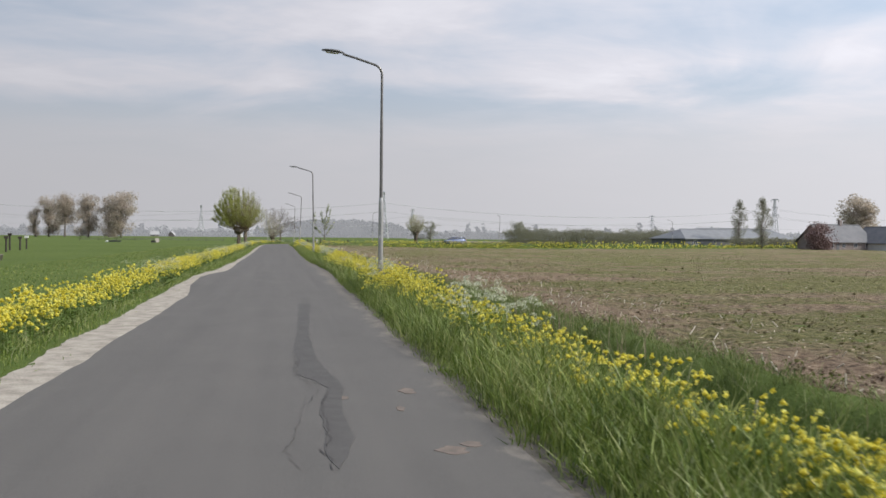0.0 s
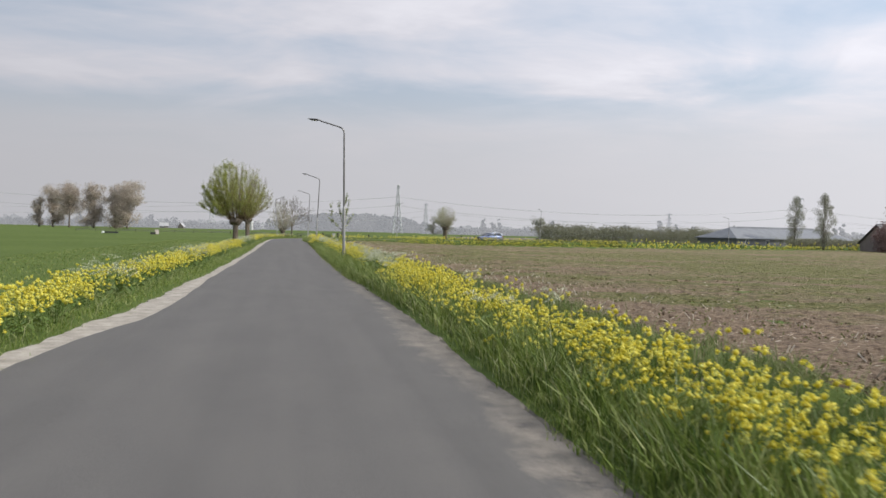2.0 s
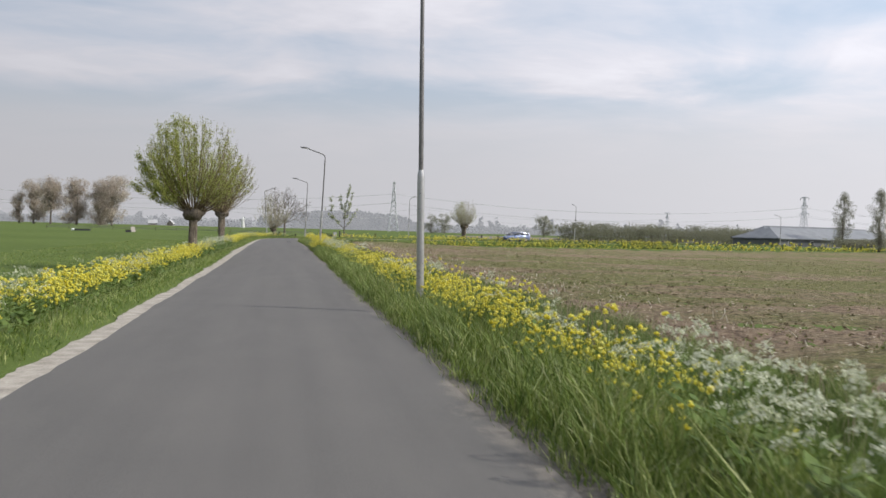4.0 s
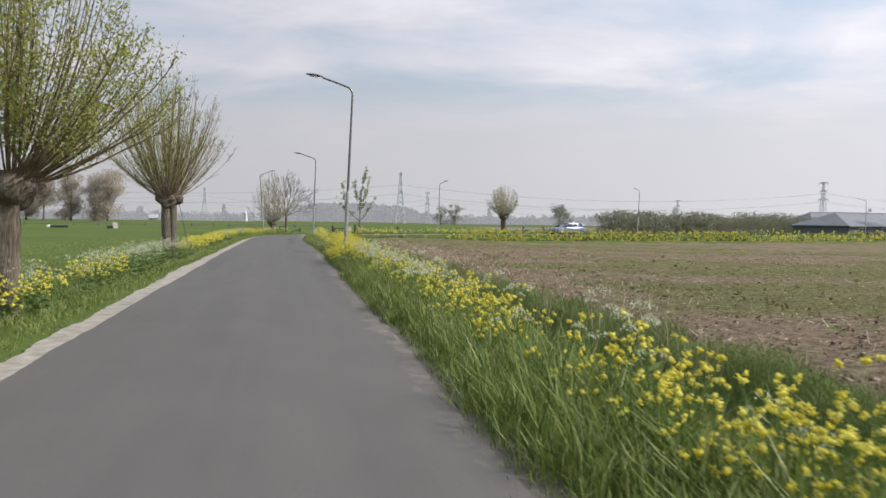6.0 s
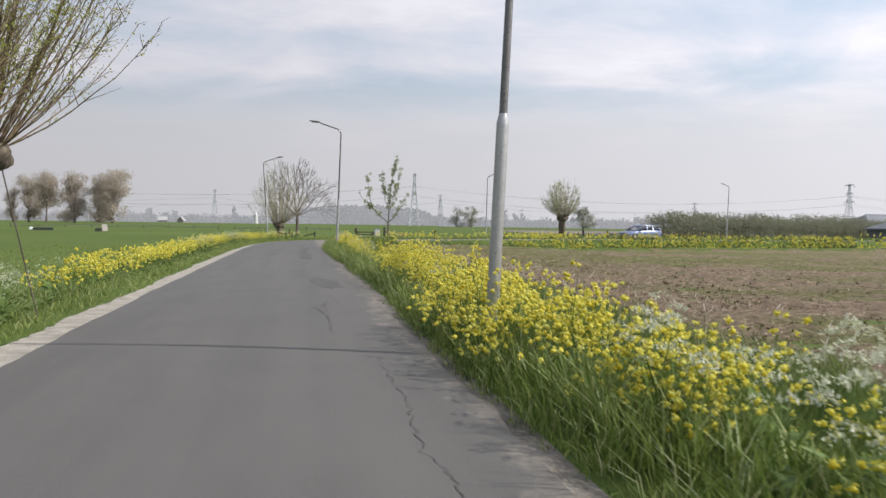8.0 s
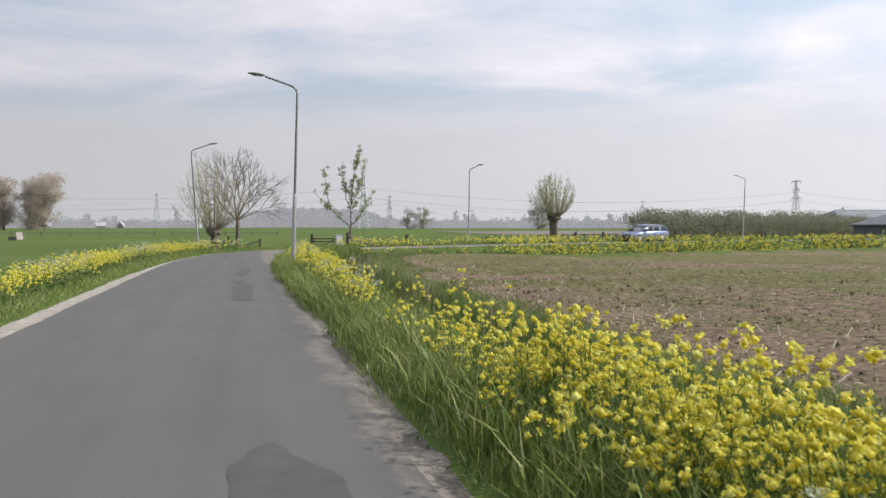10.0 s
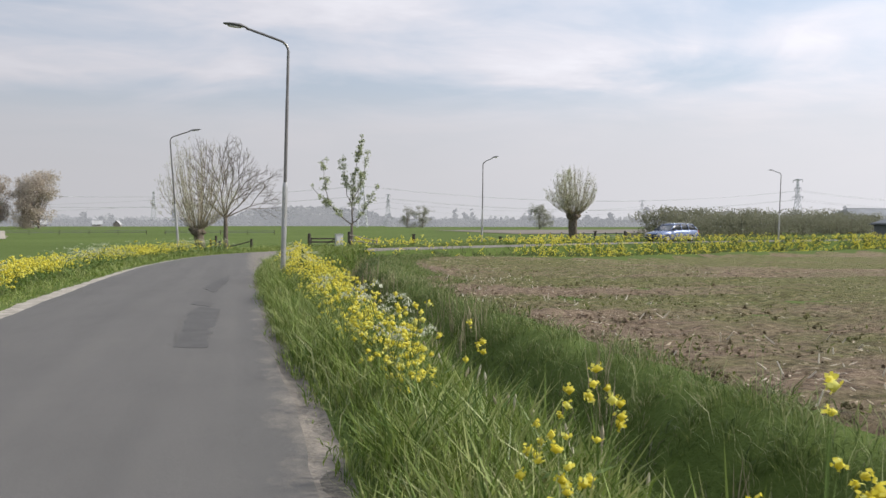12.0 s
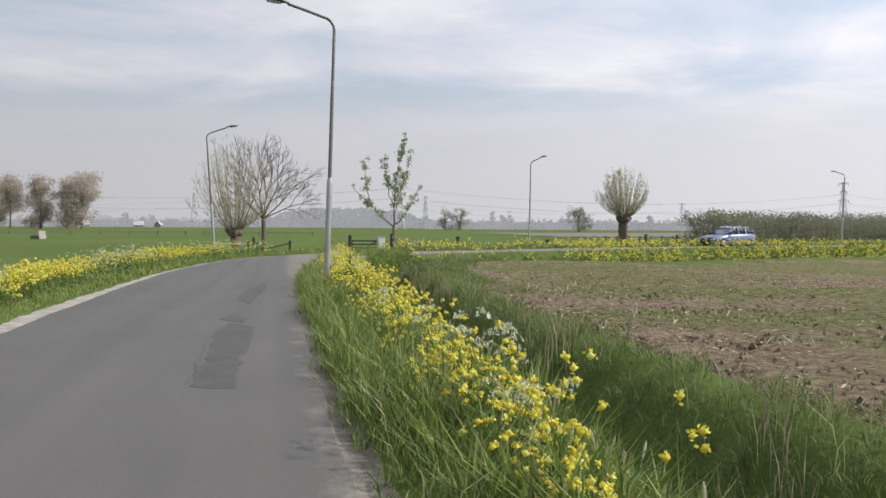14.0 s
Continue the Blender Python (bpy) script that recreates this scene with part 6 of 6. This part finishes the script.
def build_hedge(name, x0, y0, x1, y1, height, depth, clumps, seed, mat, label, leaf=0.5):
    r = np.random.default_rng(seed)
    h = stand(name, x0, y0, float(ground_z([x0], [y0])[0]))
    st, c = Shape(), Shape()
    n = clumps
    k, d = r.uniform(0, 1, n), r.normal(0, depth * 0.3, n)
    L = math.hypot(x1 - x0, y1 - y0)
    px, py = (x1 - x0) * k - (y1 - y0) / L * d, (y1 - y0) * k + (x1 - x0) / L * d
    top = height * (0.70 + 0.22 * wobble(k * L, k * L * 0.3, 9.0, seed) + 0.16 * wobble(k * L, k * L * 0.6, 2.5, seed + 1))
    pz = top * r.uniform(0.06, 1.0, n) ** 0.7
    for i in range(0, n, 5):
        st.tube([(px[i], py[i], -0.3), (px[i] + r.normal(0, 0.3), py[i], pz[i] * 0.6), (px[i], py[i], pz[i])], [0.06, 0.04, 0.02], 3, False)
    p = np.stack([px, py, pz], 1)
    ball = r.normal(0, 1, (n, 50, 3))
    ball /= np.maximum(1.0, np.linalg.norm(ball, axis=2, keepdims=True) / 1.4)
    pts = (p[:, None] + ball * [1.1, 1.1, 0.5]).reshape(-1, 3)
    pts = pts[pts[:, 2] > 0]
    leaves_on(c, pts, leaf, r, 0.0, 0.0, 0.45)
    tagged(st.thing("stems", GREY_BARK, h), kind="stuff")
    c.thing("foliage", mat, h)
    return tagged(h, label, "hedge")


build_hedge("hedge", 62, 227, 152, 289, 6.0, 6, 1100, 81, HEDGE_LEAF, "tall uneven grey-green hedgerow behind the lane", 0.25)
build_hedge("shrub_row", 120, 214, 190, 252, 2.4, 4, 420, 82, HEDGE_LEAF, "low dark shrubs in front of the farm", 0.26)

STRIP = mottled("distant_ploughed_soil", (0.13, 0.11, 0.09), (0.19, 0.165, 0.14), 0.05, 0.6, 0.95)
tagged(Shape().put([(60, 285, -0.62), (190, 330, -0.62), (215, 470, -0.62), (70, 420, -0.62)], [(0, 1, 2, 3)]).thing("far_field", STRIP), "distant dark ploughed field", "field", kind="structure")

# the woods shine by themselves in a flat grey that imitates haze
WOODS = backdrop_material("haze_glow_woods", (0.275, 0.285, 0.305), (0.325, 0.33, 0.35), 1.0)
FAR_WOODS = backdrop_material("far_haze_glow_woods", (0.34, 0.35, 0.375), (0.43, 0.435, 0.455), 1.0)


def treeline(name, dist, a0, a1, profile, n, size, mat, seed, label):
    """A far wooded skyline of leaf clumps with an uneven top."""
    r = np.random.default_rng(seed)
    a = np.radians(r.uniform(a0, a1, n))
    d = dist * r.uniform(0.97, 1.06, n)
    top = np.maximum(profile(np.degrees(a)), 0.5)
    z = top * r.uniform(0, 1, n) ** 0.6 - 0.8
    p = np.stack([np.sin(a) * d, 60 + np.cos(a) * d, z], 1)
    c = Shape()
    leaves_on(c, p, size, r, 0.0, 0.0, 0.5)
    # the dense mass of the wood behind its loose outer foliage
    b = np.radians(np.linspace(a0, a1, 400))
    high = np.maximum(profile(np.degrees(b)), 0.5) * 0.80 - 0.8
    for far in (1.0, 1.05):
        x, y = np.sin(b) * dist * far, 60 + np.cos(b) * dist * far
        k = np.arange(399)
        c.put(np.concatenate([np.stack([x, y, 0 * x - 2], 1), np.stack([x, y, high * (1.0 if far == 1.0 else 0.97)], 1)]), np.stack([k, k + 1, 400 + k + 1, 400 + k], 1))
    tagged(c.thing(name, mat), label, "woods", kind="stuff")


def low_line(a):
    return 9 + 4 * wobble(a * 2.3, a, 1.0, 1) + 3.0 * wobble(a * 9, a, 1.0, 3)


def wooded_rise(a):
    return 10 + 14 * np.clip(1 - ((a - 4.2) / 4.4) ** 2, 0, 1) ** 0.5 + 2.0 * wobble(a * 9, a, 1.0, 5)


def scattered_trees(a):
    return 5 + 15 * np.clip(wobble(a * 5.1, a * 2, 1.0, 7) - 0.45, 0, 1) * 1.6 + 1.6 * wobble(a * 14, a, 1.0, 9)


treeline("far_woods", 1500, -45, 75, low_line, 24000, 7, FAR_WOODS, 91, "low line of trees on the horizon, glowing haze grey")
treeline("far_woods", 1250, -1.5, 9.5, wooded_rise, 12000, 5, WOODS, 92, "wooded rise in the distance, glowing haze grey")
treeline("far_woods", 900, 9, 60, scattered_trees, 15000, 3.6, WOODS, 93, "scattered trees beyond the fields, glowing haze grey")
treeline("far_woods", 1000, -40, -2, scattered_trees, 12000, 3.6, WOODS, 94, "scattered trees beyond the meadow, glowing haze grey")


# ---- power line ----
def pylon(x, y, turn, height=45.0):
    p = stand("pylon", x, y, -0.8, turn)
    body = Shape()

    def half(z):
        k = z / height
        return 3.6 * (1 - k) ** 1.25 + 0.55

    levels = [0, 6, 11.5, 16.5, 21, 25, 28.5, 31.5, 34.5, 37.5, 40.5, 43, 45]
    levels = [l * height / 45 for l in levels]
    for sx, sy in ((-1, -1), (1, -1), (1, 1), (-1, 1)):
        body.tube([(sx * half(z), sy * half(z), z) for z in levels], 0.24, 4)
    for z0, z1 in zip(levels, levels[1:]):
        a, b = half(z0), half(z1)
        for i in range(4):
            c0 = [(-1, -1), (1, -1), (1, 1), (-1, 1)][i]
            c1 = [(-1, -1), (1, -1), (1, 1), (-1, 1)][(i + 1) % 4]
            body.tube([(c0[0] * a, c0[1] * a, z0), (c1[0] * b, c1[1] * b, z1)], 0.13, 3)
            body.tube([(c1[0] * a, c1[1] * a, z0), (c0[0] * b, c0[1] * b, z1)], 0.13, 3)
    body.thing("lattice_tower", LATTICE, p)
    for z, w in ((28.5, 7.5), (36.5, 5.0), (44.0, 7.0)):
        z *= height / 45
        for s in (-1, 1):
            arm = Shape()
            for yy in (-0.6, 0.6):
                arm.tube([(s * 0.5, yy, z + 0.9), (s * w, 0, z)], 0.2, 4)
                arm.tube([(s * 0.5, yy, z - 0.6), (s * w, 0, z)], 0.2, 4)
            for k in np.linspace(0.2, 0.85, 4):
                arm.tube([(s * w * k, 0.5 * (1 - k), z + 0.9 * (1 - k)), (s * w * (k + 0.1), -0.5 * (1 - k), z - 0.6 * (1 - k))], 0.1, 3)
            arm.thing("cross_arm", LATTICE, p)
            Shape().tube([(s * w, 0, z), (s * w, 0, z - 1.2), (s * w, 0, z - 2.6)], [0.1, 0.22, 0.1], 6).thing("insulator", DARK_STEEL, p)
    return tagged(p, "grey steel lattice pylon far across the fields", "pylon", "pylons of the power line")


def cables(a, b, turn_a, turn_b, sag, ha=45.0, hb=45.0):
    line = stand("power_cables", 0, 0, 0)
    for z, w in ((28.5, 7.5), (36.5, 5.0)):
        for s in (-1, 1):
            pa = np.array([a[0] + s * w * math.cos(radians(turn_a)), a[1] + s * w * math.sin(radians(turn_a)), z * ha / 45 - 3.4])
            pb = np.array([b[0] + s * w * math.cos(radians(turn_b)), b[1] + s * w * math.sin(radians(turn_b)), z * hb / 45 - 3.4])
            k = np.linspace(0, 1, 25)[:, None]
            p = pa + (pb - pa) * k - np.array([0, 0, 1.0]) * 4 * sag * k * (1 - k)
            Shape().tube(p, 0.08, 4, False).thing("cable", CABLE, line)
    tagged(line, "sagging power cables between two pylons", "cables", "cables of the power line")


TOWERS = [(-320, 800), (98, 818), (506, 821), (920, 830)]
for x, y in TOWERS:
    pylon(x, y, 90)
for a, b in zip(TOWERS, TOWERS[1:]):
    cables(a, b, 90, 90, 11)
SECOND = [(-650, 1100), (-105, 1240), (193, 1260), (640, 1420), (1150, 1560)]
for x, y in SECOND[1:4]:
    pylon(x, y, 105, 43)
for a, b in zip(SECOND, SECOND[1:]):
    cables(a, b, 105, 105, 10, 43, 43)
